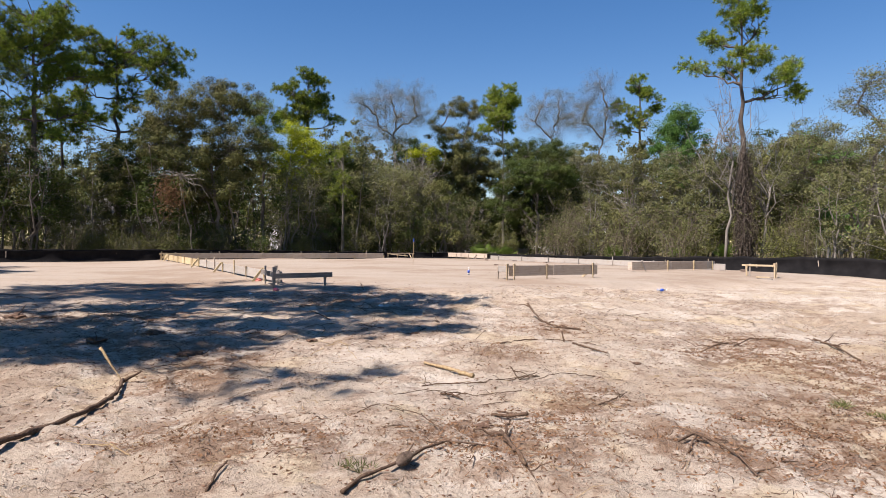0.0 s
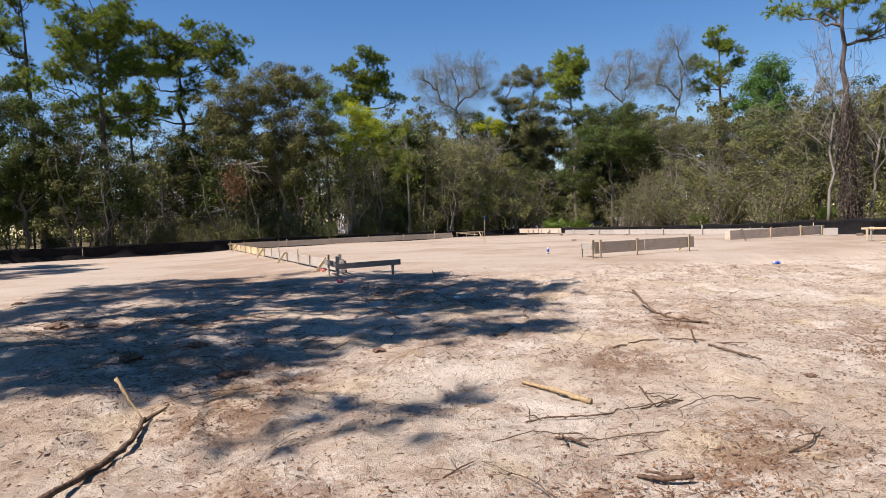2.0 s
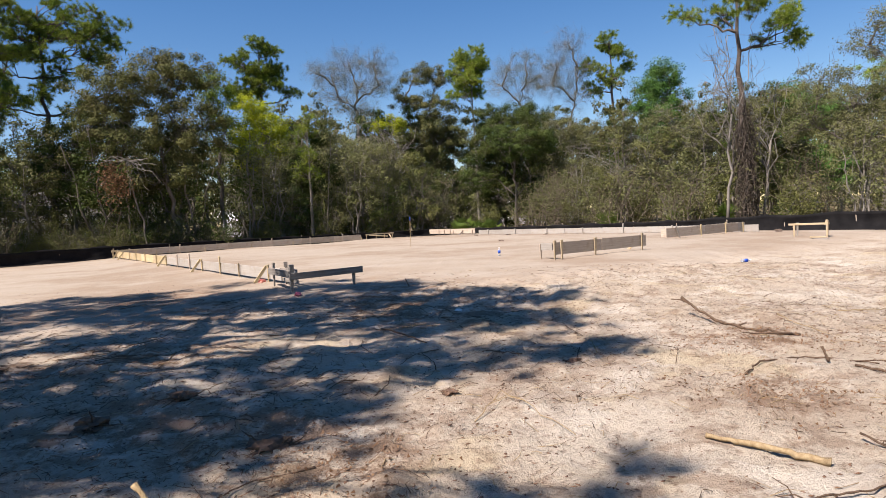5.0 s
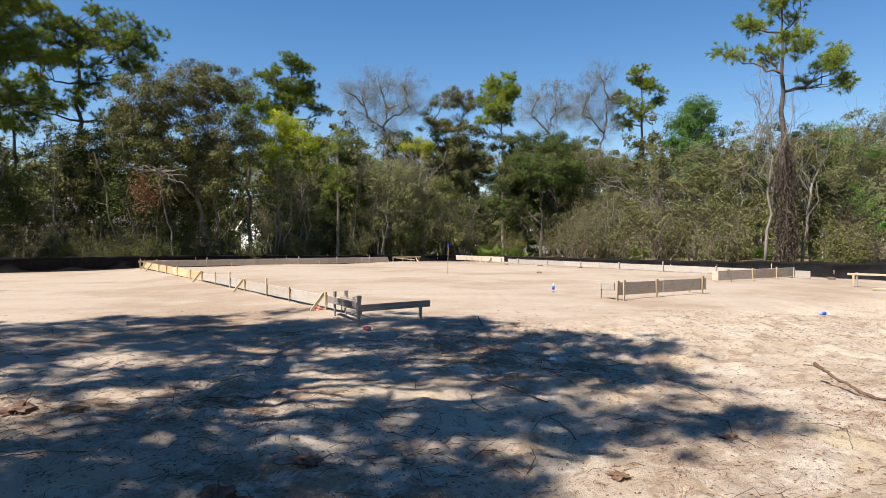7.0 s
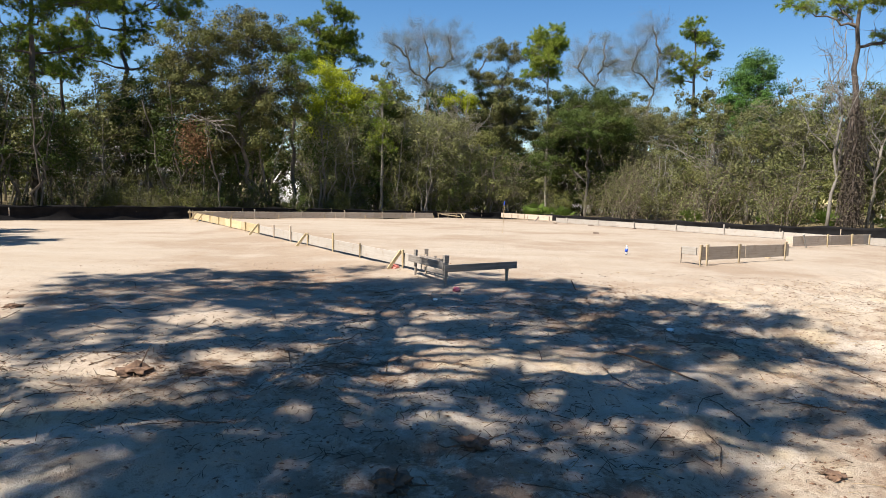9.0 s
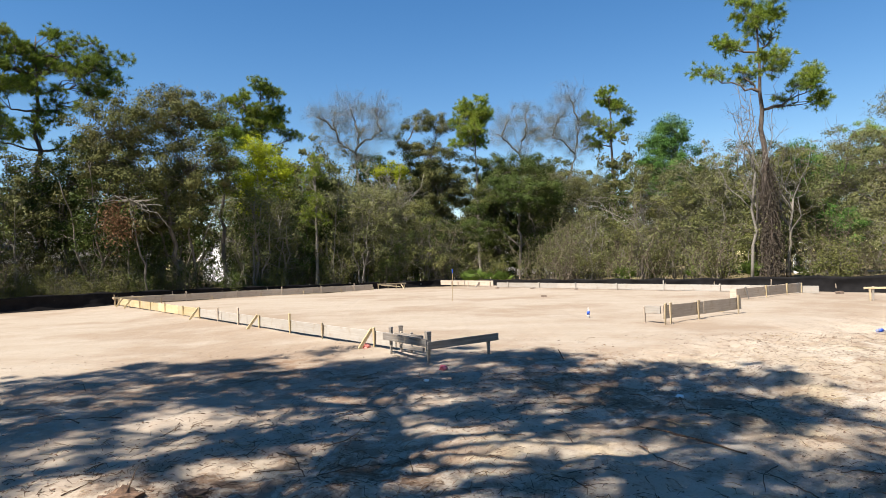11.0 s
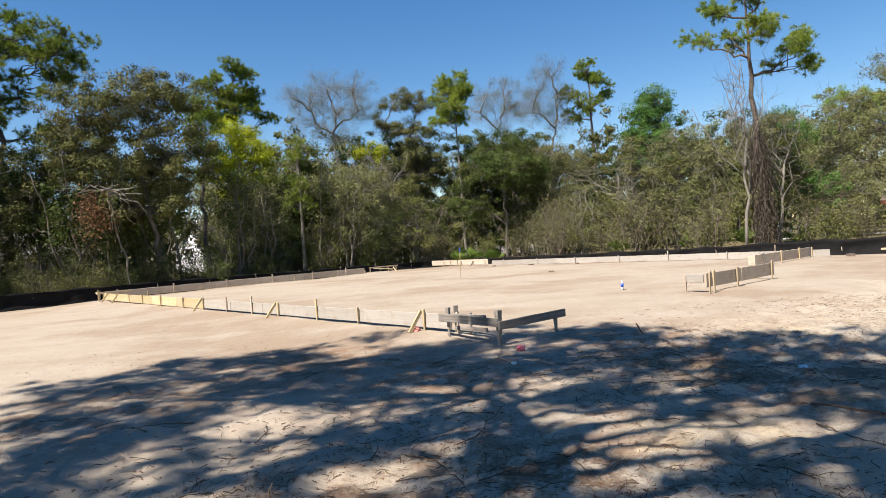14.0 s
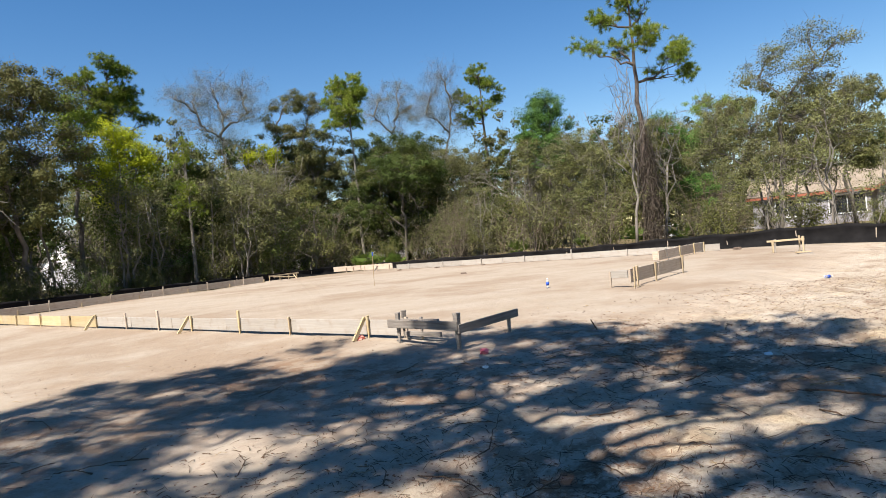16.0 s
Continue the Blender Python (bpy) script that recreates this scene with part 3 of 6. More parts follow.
# thin survey stake in the middle of the pad, its tip painted blue
x, y = -2.83, 26.78
survey = thing("survey_stake", x, y, float(lay(x, y)[0]), 0, "thin upright wooden survey stake with a blue tip", "stake")
part("shaft", point_stake(0.028, 0.028, 1.05, 2), STICK_PALE, survey, "", pose(0, 0, 0, 1.5, 1.5, 0))
part("tip", box(0.034, 0.034, 0.14, 0.003, pose(0, 0, 1.1)), BLUE, survey, "blue painted tip", pose(0, 0, 0, 1.5, 1.5, 0))

# ---------------------------------------------------------------- small litter that can be told apart


def lathe(profile, n=12, m=None):
    bm = bmesh.new()
    rings = []
    for r, z in profile:
        rings.append([bm.verts.new((r * math.cos(2 * math.pi * k / n), r * math.sin(2 * math.pi * k / n), z)) for k in range(n)])
    for a, b in zip(rings, rings[1:]):
        for k in range(n):
            bm.faces.new((a[k], a[(k + 1) % n], b[(k + 1) % n], b[k]))
    bm.faces.new(rings[0][::-1])
    bm.faces.new(rings[-1])
    for f in bm.faces:
        f.smooth = len(f.verts) == 4
    if m is not None:
        bm.transform(m)
    return bm


def bottle(x, y, m, label):
    ob = thing("water_bottle", x, y, ground_z(x, y), 0, label, "bottle", "plastic bottles")
    part("body", lathe([(0.028, 0), (0.034, 0.012), (0.034, 0.05), (0.031, 0.06), (0.034, 0.07), (0.034, 0.15), (0.022, 0.19), (0.014, 0.20), (0.014, 0.215)]), CLEAR, ob, "", m)
    part("label", lathe([(0.0355, 0.065), (0.0355, 0.145)], 16), BLUE, ob, "blue paper label", m)
    part("cap", lathe([(0.016, 0.21), (0.016, 0.228), (0.012, 0.23)]), WHITE_PLASTIC, ob, "white cap", m)


bottle(0.10, 18.85, pose(0, 0, 0, 0, 2, 20), "clear water bottle with a blue label standing on sand")
bottle(5.30, 15.84, pose(-0.1, 0, 0.036, 0, 90, 10), "clear water bottle with a blue label lying on sand")


def scrap(name, x, y, size, mat, label, category, seed, flat=0.6):
    r = random.Random(seed)
    bm = bmesh.new()
    bmesh.ops.create_icosphere(bm, subdivisions=2, radius=size)
    for v in bm.verts:
        v.co *= r.uniform(0.7, 1.25)
        v.co.z = v.co.z * flat
    me = bpy.data.meshes.new(name)
    bm.to_mesh(me)
    bm.free()
    me.materials.append(mat)
    ob = new(name, me)
    ob.matrix_basis = pose(x, y, ground_z(x, y) + size * flat * 0.6, 0, 0, seed * 37)
    tagged(ob, label, category, kind="")


scrap("plastic_scrap", -5.02, 14.55, 0.085, PINK, "crumpled faded red plastic scrap beside the formwork", "litter", 1, 0.5)
scrap("crushed_can", -3.73, 12.33, 0.062, RED, "crushed red drink can on shaded sand", "can", 2, 0.7)
scrap("paper_scrap", -3.98, 11.55, 0.035, WHITE_PLASTIC, "small white crumpled scrap on shaded sand", "litter", 3)
scrap("paper_scrap", -1.03, 10.50, 0.045, WHITE_PLASTIC, "small white crumpled scrap on sand", "litter", 4)
for i, (u, v, s) in enumerate(((12.3, 8.0, 0.07), (17.3, 13.5, 0.07), (17.2, 10.6, 0.07), (18.3, -0.2, 0.09), (16.8, 15.6, 0.07))):
    x, y = at_house(u, v)
    bm = box(0.28 if i % 2 else 0.2, 0.14, s, 0.01, worn=0.008, seed=i)
    me = bpy.data.meshes.new("block")
    bm.to_mesh(me)
    bm.free()
    me.materials.append(BLOCK)
    ob = new("block", me)
    ob.matrix_basis = pose(x, y, ground_z(x, y) + s / 2 - 0.01, 0, 0, 30 * i)
    tagged(ob, "dark earth-stained block lying on the sand pad", "block", "loose blocks")

# ---------------------------------------------------------------- silt fence


def silt_fence(points, tops, label):
    ob = thing("silt_fence", 0, 0, 0, 0, label, "silt fence")
    P = []
    for (x0, y0), (x1, y1) in zip(points, points[1:]):
        n = max(2, int(math.hypot(x1 - x0, y1 - y0) / 0.22))
        P += [(x0 + (x1 - x0) * k / n, y0 + (y1 - y0) * k / n) for k in range(n)]
    P = np.array(P + [points[-1]])
    s = np.concatenate([[0], np.cumsum(np.hypot(*np.diff(P, axis=0).T))])
    d = np.gradient(P, axis=0)
    d /= np.linalg.norm(d, axis=1, keepdims=True)
    nrm = np.stack([-d[:, 1], d[:, 0]], axis=1)
    z0 = lay(P[:, 0], P[:, 1])[0]
    sag = np.abs(np.sin(s / 2.4 * math.pi))
    way = np.cumsum([0.0] + [math.hypot(b[0] - a[0], b[1] - a[1]) for a, b in zip(points, points[1:])])
    top = np.interp(s, way, tops) - 0.07 * sag + 0.05 * (vnoise(s * 0.4, s * 0, 21) - 0.5)
    rows = []
    for k in range(7):
        f = k / 6
        push = 0.10 * (vnoise(s * 1.3, s * 0 + k * 0.7, 22) - 0.5) * (1 - f * 0.5) + 0.08 * sag * math.sin(f * math.pi) - 0.10 * (1 - f) ** 3
        q = P + nrm * push[:, None]
        rows.append(np.column_stack([q, z0 - 0.05 + (top + 0.05) * f]))
    for side_shift in (0.006,):
        rows += [r + np.column_stack([nrm * side_shift, np.zeros(len(nrm))]) for r in rows[::-1]]
    V = np.array(rows)
    m, n = V.shape[:2]
    q = np.arange(m * n).reshape(m, n)
    F = np.stack([q[:-1, :-1], q[:-1, 1:], q[1:, 1:], q[1:, :-1]], axis=2).reshape(-1, 4)
    under("fabric", fast_mesh("fabric", V.reshape(-1, 3), F, FABRIC), ob, "black woven silt fabric")
    me = None
    for k in range(0, len(P), 11):
        if me is None:
            st = part("stake", point_stake(0.035, 0.03, 0.66, 5), WOOD_GREY, ob)
            me = st.data
        else:
            st = under("stake", me, ob)
        st.matrix_basis = pose(P[k, 0] + nrm[k, 0] * 0.05, P[k, 1] + nrm[k, 1] * 0.05, float(z0[k]) - 0.12, random.uniform(-4, 4), random.uniform(-4, 4), random.uniform(0, 90))


silt_fence([at_house(*p) for p in ((-22, 21.2), (-12, 22.4), (-5, 22.8), (0, 23.3), (8, 23.4), (16, 23.3), (20.6, 22.9))], (0.72, 0.72, 0.70, 0.66, 0.54, 0.46, 0.46),
           "low black silt fence of sagging fabric on stakes before the woods")
silt_fence([at_house(*p) for p in ((20.7, 23.0), (20.8, 14), (20.7, 6), (20.5, 1), (20.9, -4), (22.0, -9), (24, -16))], (0.46, 0.48, 0.56, 0.66, 0.74, 0.74, 0.74),
           "low black silt fence of sagging fabric along the cleared lot")

# ---------------------------------------------------------------- houses behind the trees


def slab(a, b, c, d, t, mat, name, parent, label=""):
    """A flat slab through four corners, t thick."""
    a, b, c, d = map(Vector, (a, b, c, d))
    nn = (b - a).cross(d - a).normalized() * t
    bm = bmesh.new()
    lo = [bm.verts.new(p) for p in (a, b, c, d)]
    hi = [bm.verts.new(p + nn) for p in (a, b, c, d)]
    bm.faces.new(lo[::-1])
    bm.faces.new(hi)
    for k in range(4):
        bm.faces.new((lo[k], lo[(k + 1) % 4], hi[(k + 1) % 4], hi[k]))
    bmesh.ops.recalc_face_normals(bm, faces=bm.faces[:])
    return part(name, bm, mat, parent, label)


def window_in(parent, x, y, z, w, h, turn=0):
    """A framed window that stands 2 cm proud of the wall."""
    bm = box(w, 0.03, h, 0.004)
    win = part("window", bm, DARK_GLASS, parent, "dark glass", pose(x, y, z, 0, 0, turn))
    for dx, dz, sx, sz in ((0, h / 2, w + 0.12, 0.08), (0, -h / 2, w + 0.16, 0.09), (w / 2, 0, 0.08, h), (-w / 2, 0, 0.08, h), (0, 0, 0.05, h - 0.08)):
        part("window_frame", box(sx, 0.06, sz, 0.006), WHITE_TRIM, win, "white frame", pose(dx, -0.02, dz))


def house(x, y, turn, length, depth, eave, ridge, wall, roof, trim, label, windows=()):
    """A single-storey house with a gabled roof; its front looks along its own -y."""
    ob = thing("house", x, y, float(lay(x, y)[0]) - 0.05, turn, label, "house")
    L, D = length / 2, depth / 2
    for name, m, s in (("front_wall", pose(0, -D, eave / 2), (length, 0.2, eave)), ("back_wall", pose(0, D, eave / 2), (length, 0.2, eave)),
                       ("end_wall", pose(-L + 0.1, 0, eave / 2), (0.2, depth - 0.2, eave)), ("end_wall", pose(L - 0.1, 0, eave / 2), (0.2, depth - 0.2, eave))):
        part(name, box(*s, 0.01), wall, ob, "", m)
    for sx in (-1, 1):
        bm = bmesh.new()
        pts = [(sx * L, -D, eave), (sx * L, D, eave), (sx * L, 0, ridge - 0.05)]
        a = [bm.verts.new(p) for p in pts]
        b = [bm.verts.new((p[0] - sx * 0.2, p[1], p[2])) for p in pts]
        bm.faces.new(a)
        bm.faces.new(b[::-1])
        for k in range(3):
            bm.faces.new((a[k], a[(k + 1) % 3], b[(k + 1) % 3], b[k]))
        bmesh.ops.recalc_face_normals(bm, faces=bm.faces[:])
        part("gable", bm, wall, ob)
        for sy in (-1, 1):
            slab((sx * (L + 0.42), sy * (D + 0.45), eave - 0.28), (sx * (L + 0.42), 0, ridge - 0.06), (sx * (L + 0.42), 0, ridge + 0.1), (sx * (L + 0.42), sy * (D + 0.45), eave - 0.1), 0.04, trim, "bargeboard", ob)
    for sy in (-1, 1):
        slab((-L - 0.4, sy * (D + 0.45), eave - 0.12), (L + 0.4, sy * (D + 0.45), eave - 0.12), (L + 0.4, 0, ridge), (-L - 0.4, 0, ridge), 0.12 * -sy, roof, "roof", ob)
        part("fascia", box(2 * L + 0.8, 0.03, 0.18, 0.004), trim, ob, "", pose(0, sy * (D + 0.46), eave - 0.16))
    for wx, w, h in windows:
        window_in(ob, wx, -D - 0.11, 1.35, w, h)
    return ob


house(-31.0, 52.0, 26, 12.0, 7.5, 2.5, 4.5, GREY_WALL, SHINGLE, WHITE_TRIM, "grey-shingled single-storey house half hidden behind the woods",
      ((-4.0, 1.8, 1.2), (-0.5, 1.2, 1.2), (3.5, 1.8, 1.2)))
house(-21.9, 75.6, 52, 9.0, 6.2, 2.5, 5.15, WHITE_WALL, SHINGLE, WHITE_TRIM, "small white gabled house wing seen through the trees")
house(-15.9, 66.8, 14, 12.5, 8.0, 2.5, 4.9, WHITE_WALL, SHINGLE, WHITE_TRIM, "white single-storey house with grey shingles behind the trees", ((2.5, 1.8, 1.2), (4.6, 1.2, 1.2)))
house(-3.2, 70.0, 8, 9.0, 8.0, 2.7, 5.0, GREY_WALL, SHINGLE, WHITE_TRIM, "distant grey-roofed house behind the trees", ((-3.0, 1.6, 1.2), (2.0, 1.6, 1.2)))
house(6.5, 72.0, -5, 10.0, 7.0, 2.5, 4.4, GREY_WALL, SHINGLE, WHITE_TRIM, "distant white house behind the woods", ((-2.5, 1.6, 1.2), (2.0, 1.6, 1.2)))
house(37.0, 42.7, -47, 15.0, 8.0, 2.4, 4.1, GREY_WALL, SHINGLE_TAN, FASCIA, "grey single-storey house with a tan roof and red-brown fascia",
      ((-5.2, 1.6, 1.2), (-1.5, 2.2, 1.3), (3.6, 1.6, 1.2)))

house(38.2, 37.6, 43, 6.0, 8.4, 2.4, 4.5, GREY_WALL, SHINGLE_TAN, FASCIA, "gabled grey wing of a house with red-brown rake boards")


def screen_porch(x, y, turn, w, d, h, label):
    """White posts and rails under a flat white roof."""
    ob = thing("screen_porch", x, y, float(lay(x, y)[0]), turn, label, "porch", "screened porches")
    part("roof", box(w + 0.3, d + 0.3, 0.12, 0.01), WHITE_TRIM, ob, "", pose(0, 0, h))
    for k in range(5):
        for sy in (-1, 1):
            part("post", box(0.07, 0.07, h, 0.005), WHITE_TRIM, ob, "", pose(-w / 2 + w * k / 4, sy * d / 2, h / 2))
    for z in (0.12, 0.9):
        part("rail", box(w, 0.05, 0.07, 0.005), WHITE_TRIM, ob, "", pose(0, -d / 2 - 0.01, z))


screen_porch(24.6, 48.5, -28, 3.0, 2.4, 2.2, "white-framed screened porch seen through the trees")
screen_porch(-27.5, 43.2, 33, 5.0, 2.4, 2.4, "white-framed screened porch seen through the trees")

bm = box(7.0, 1.5, 0.06, 0.02, worn=0.01)
me = bpy.data.meshes.new("path")
bm.to_mesh(me)
bm.free()
me.materials.append(CONCRETE)
ob = new("driveway", me)
ob.matrix_basis = pose(29.5, 49.5, float(lay(29.5, 49.5)[0]) + 0.03, 0, 0, -40)
tagged(ob, "pale concrete driveway strip beyond the silt fence", "driveway", kind="structure")

# ---------------------------------------------------------------- trees
NAMES = {"olive": "olive-grey live oak at the edge of the woods", "dark": "dense dark green broadleaf tree in the woods", "green": "bright green broadleaf tree in the woods",
         "fresh": "tree with fresh yellow-green spring leaves", "yellow": "small tree with bright yellow spring leaves", "grey": "thin twiggy tree with sparse grey-green leaves",
         "bare": "tall nearly bare oak with fine grey twigs"}
tree_seed = 100


def oak(x, y, blobs, kind, bark=None, dense=1.0, leaf=0.098):
    """A broadleaf tree: trunk, ascending limbs to each mass of the crown, twigs, and leaves in clumps with gaps."""
    global tree_seed
    tree_seed += 1
    rng = np.random.default_rng(tree_seed)
    z0 = float(lay(x, y)[0]) - 0.1
    ob = thing("tree", x, y, z0, 0, NAMES[kind], "tree", "broadleaf trees")
    pale = bark or (BARK_PALE if kind in ("grey", "bare", "yellow") else BARK_OAK)
    twig = Wood()
    ztop = max(b[2] for b in blobs)
    tall = max(1.6, (0.58 if kind == "bare" else 0.62) * ztop)
    cx, cy = np.mean([b[0] for b in blobs]), np.mean([b[1] for b in blobs])
    r0 = 0.011 * ztop + 0.03
    lean = np.array([cx * 0.6, cy * 0.6, tall])
    seg = polyline(rng, (0, 0, -0.1), lean, r0, r0 * 0.6, 8, 0.05)
    under("trunk", skin_mesh("trunk", [seg], pale, 8), ob)
    nodes = np.concatenate([seg[0], seg[1][-1:]])
    for k in range({"grey": 3, "bare": 1, "olive": 2}.get(kind, 0)):
        side_stem = polyline(rng, (rng.normal(0, 0.5), rng.normal(0, 0.5), -0.1), lean * np.array([1.5, 1.5, 0.8]) + rng.normal(0, 0.9, 3) * np.array([1, 1, 0]), r0 * 0.55, r0 * 0.3, 7, 0.08)
        under("trunk", skin_mesh("trunk", [side_stem], pale, 6), ob)
        nodes = np.concatenate([nodes, side_stem[0]])
    C, N = [], []
    for bx, by, bz, rx, rz in sorted(blobs, key=lambda b: b[2]):
        if kind == "bare":
            rx, rz = rx * 1.2, rz * 1.25
        c = np.array([bx, by, bz])
        far = np.linalg.norm(nodes[:, :2] - c[:2], axis=1)
        cand = nodes[nodes[:, 2] < np.maximum(bz - 0.3 - 0.45 * far, 1.4)]
        if not len(cand):
            cand = nodes[:2]
        a = cand[np.argmin(np.linalg.norm((cand - c) * np.array([1, 1, 0.6]), axis=1))]
        limb = polyline(rng, a, c, r0 * (0.5 if kind == "bare" else 0.42), r0 * (0.2 if kind == "bare" else 0.13), 6, 0.10, 0.05)
        under("limb", skin_mesh("limb", [limb], pale, 5), ob)
        nodes = np.concatenate([nodes, limb[1]])
        n = max(7, int({"bare": 17, "grey": 17}.get(kind, 17) * rx * rz * dense))
        pts = c + in_ball(rng, n) * np.array([rx, rx, rz]) * 1.15
        hub = limb[1][rng.integers(2, 6, n)]
        for p, h in zip(pts, hub):
            twig.add(polyline(rng, h, p, 0.016 if kind == "bare" else 0.018, 0.006, 3, 0.14))
            for _ in range({"bare": 4, "grey": 4}.get(kind, 1)):
                e = p + rng.normal(0, 0.40, 3) + np.array([0, 0, 0.12])
                twig.add(polyline(rng, p - (p - h) * rng.uniform(0, 0.5), e, 0.009, 0.0035, 2, 0.15))
        per = {"bare": 120, "grey": 125}.get(kind, 210)
        per = int(per * min(1.0, dense * 2.5))
        k = np.repeat(pts, per, axis=0)
        wide = np.repeat(rng.uniform(0.34, 0.80, (n, 1)), per, axis=0)
        lobe = in_ball(rng, n * per, 0.5)
        lobe[:, 2] = lobe[:, 2] * 0.62 + 0.1
        C.append(k + (rng.normal(0, 0.24, k.shape) if kind == "bare" else lobe * wide))
        N.append(lobe + 0.35 * (k - c) / rx + np.array([0, 0, 0.25]))
    under("branchwork", twig.mesh("branchwork", pale, 3), ob, kind="stuff")
    size = leaf * {"bare": 0.52, "grey": 0.85}.get(kind, 1.0)
    under("crown", fast_mesh("crown", *leaf_blades(rng, np.concatenate(C), size, np.concatenate(N)), LEAF[kind]), ob, kind="stuff")
    return ob


def pine(x, y, blobs, kind, label="tall longleaf pine with tufted green crown above the woods", needles=30, leader=None, per_area=50.0, limb_r=0.30):
    """A pine: a long bare trunk, crooked limbs, and brushes of needles in flat masses."""
    global tree_seed
    tree_seed += 1
    rng = np.random.default_rng(tree_seed)
    ob = thing("pine_tree", x, y, float(lay(x, y)[0]) - 0.1, 0, label, "tree", "pine trees")
    twig = Wood()
    bark = BARK_PALE if kind == "slim" else BARK_PINE
    top = max(b[2] for b in blobs)
    tip = max(blobs, key=lambda b: b[2])
    r0 = 0.125 if kind == "slim" else 0.0135 * top + 0.05
    if leader:
        rise = [polyline(rng, p, q, r0 * (0.86 - 0.085 * k), r0 * (0.86 - 0.085 * (k + 1)), 6, 0.03) for k, (p, q) in enumerate(zip(leader, leader[1:]))]
        under("trunk", skin_mesh("trunk", rise, bark, 9), ob)
        nodes = np.concatenate([g[1] for g in rise[1:]])
    else:
        seg = polyline(rng, (0, 0, -0.1), (tip[0] * 0.7, tip[1] * 0.7, tip[2]), r0, 0.03, 14, 0.018)
        under("trunk", skin_mesh("trunk", [seg], bark, 8), ob)
        nodes = seg[0]
    C, D = [], []
    for bx, by, bz, rx, rz in blobs:
        rx, rz = (rx, rz) if leader else (rx * 1.28, rz * 1.3) if kind == "slim" else (rx * 1.06, rz * 1.1) if kind else (rx * 1.18, rz * 1.2)
        c = np.array([bx, by, bz])
        cand = nodes[nodes[:, 2] < bz + 0.1]
        if not len(cand):
            cand = nodes[:3]
        want = bz - 0.5 - 0.25 * math.hypot(bx, by)
        a = cand[np.argmin(np.abs(cand[:, 2] - want) + (0.8 * np.linalg.norm(cand[:, :2] - c[:2], axis=1) if leader else 0.0))]
        limb = polyline(rng, a, c - np.array([0, 0, rz * 0.4]), r0 * limb_r, 0.016, 7, 0.10, -0.03)
        under("limb", skin_mesh("limb", [limb], bark, 5), ob)
        n = max(14, int(per_area * rx * rz * 2.2))
        knots = max(4, int((7.5 if leader else 0.085 * per_area) * rx * rz))
        sub = c + in_ball(rng, knots, 0.4) * np.array([rx, rx, rz])
        near = rng.integers(0, knots, n)
        pts = sub[near] + (rng.normal(0, 0.25, (n, 3)) if leader else in_ball(rng, n, 0.6) * 0.60) * np.array([1, 1, 0.75])
        for p, q in zip(pts, near):
            twig.add(polyline(rng, sub[q], p, 0.012, 0.006, 2, 0.08))
        for s in sub:
            twig.add(polyline(rng, limb[1][rng.integers(2, 7)], s, 0.034, 0.014, 4, 0.12))
        d = (pts - c if leader else (pts - sub[near]) * 2.0) + np.array([0, 0, 0.5])
        C.append(pts)
        D.append(d / (np.linalg.norm(d, axis=1, keepdims=True) + 1e-6))
    # dead stubs below the crown
    low = min(b[2] for b in blobs)
    for _ in range(0 if kind == "slim" or leader else 12):
        h = rng.uniform(0.45, 1.0) * low
        a = nodes[np.argmin(np.abs(nodes[:, 2] - h))]
        e = a + np.array([rng.normal(0, 0.9), rng.normal(0, 0.9), rng.uniform(-0.1, 0.6)])
        twig.add(polyline(rng, a, e, 0.022, 0.006, 4, 0.12))
    under("branchwork", twig.mesh("branchwork", bark, 3), ob, kind="stuff")
    under("crown", fast_mesh("crown", *needle_tufts(rng, np.concatenate(C), np.concatenate(D), 0.34 if leader else 0.27, needles, 0.028 if leader else 0.027), LEAF["pine"]), ob, kind="stuff")
    return ob


pine(14.4, 36.3, [(-0.4, 0.1, 14.3, 1.6, 0.8), (0.6, -0.2, 13.4, 1.2, 0.9), (-1.6, 0.5, 12.8, 1.0, 0.7), (-2.5, 0.8, 11.5, 0.9, 0.5), (0.2, -0.1, 11.6, 1.6, 0.7), (2.1, -0.8, 10.4, 1.1, 0.8), (1.5, -0.5, 9.8, 1.2, 0.7), (-0.9, 0.3, 11.2, 0.9, 0.5)], "big pine")
pine(-25.5, 40.7, [(-1.3, -0.9, 14.6, 1.4, 0.9), (-0.0, -0.0, 15.2, 1.4, 0.7), (1.3, 0.8, 14.7, 1.4, 0.8), (3.2, 1.9, 14.4, 1.2, 0.8), (1.9, 1.2, 13.2, 1.8, 0.9), (-0.5, -0.3, 12.5, 1.6, 1.0), (-1.6, -1.1, 11.5, 1.2, 0.9), (0.9, 0.5, 11.3, 1.2, 0.6), (0.5, 0.3, 13.8, 1.5, 0.9), (-0.9, -0.6, 13.5, 1.3, 0.9), (-0.0, -0.0, 10.2, 1.1, 0.6), (2.6, 1.6, 12.3, 1.2, 0.6), (-1.9, -1.2, 9.4, 1.2, 0.6), (1.6, 1.0, 9.3, 1.0, 0.6)], "")
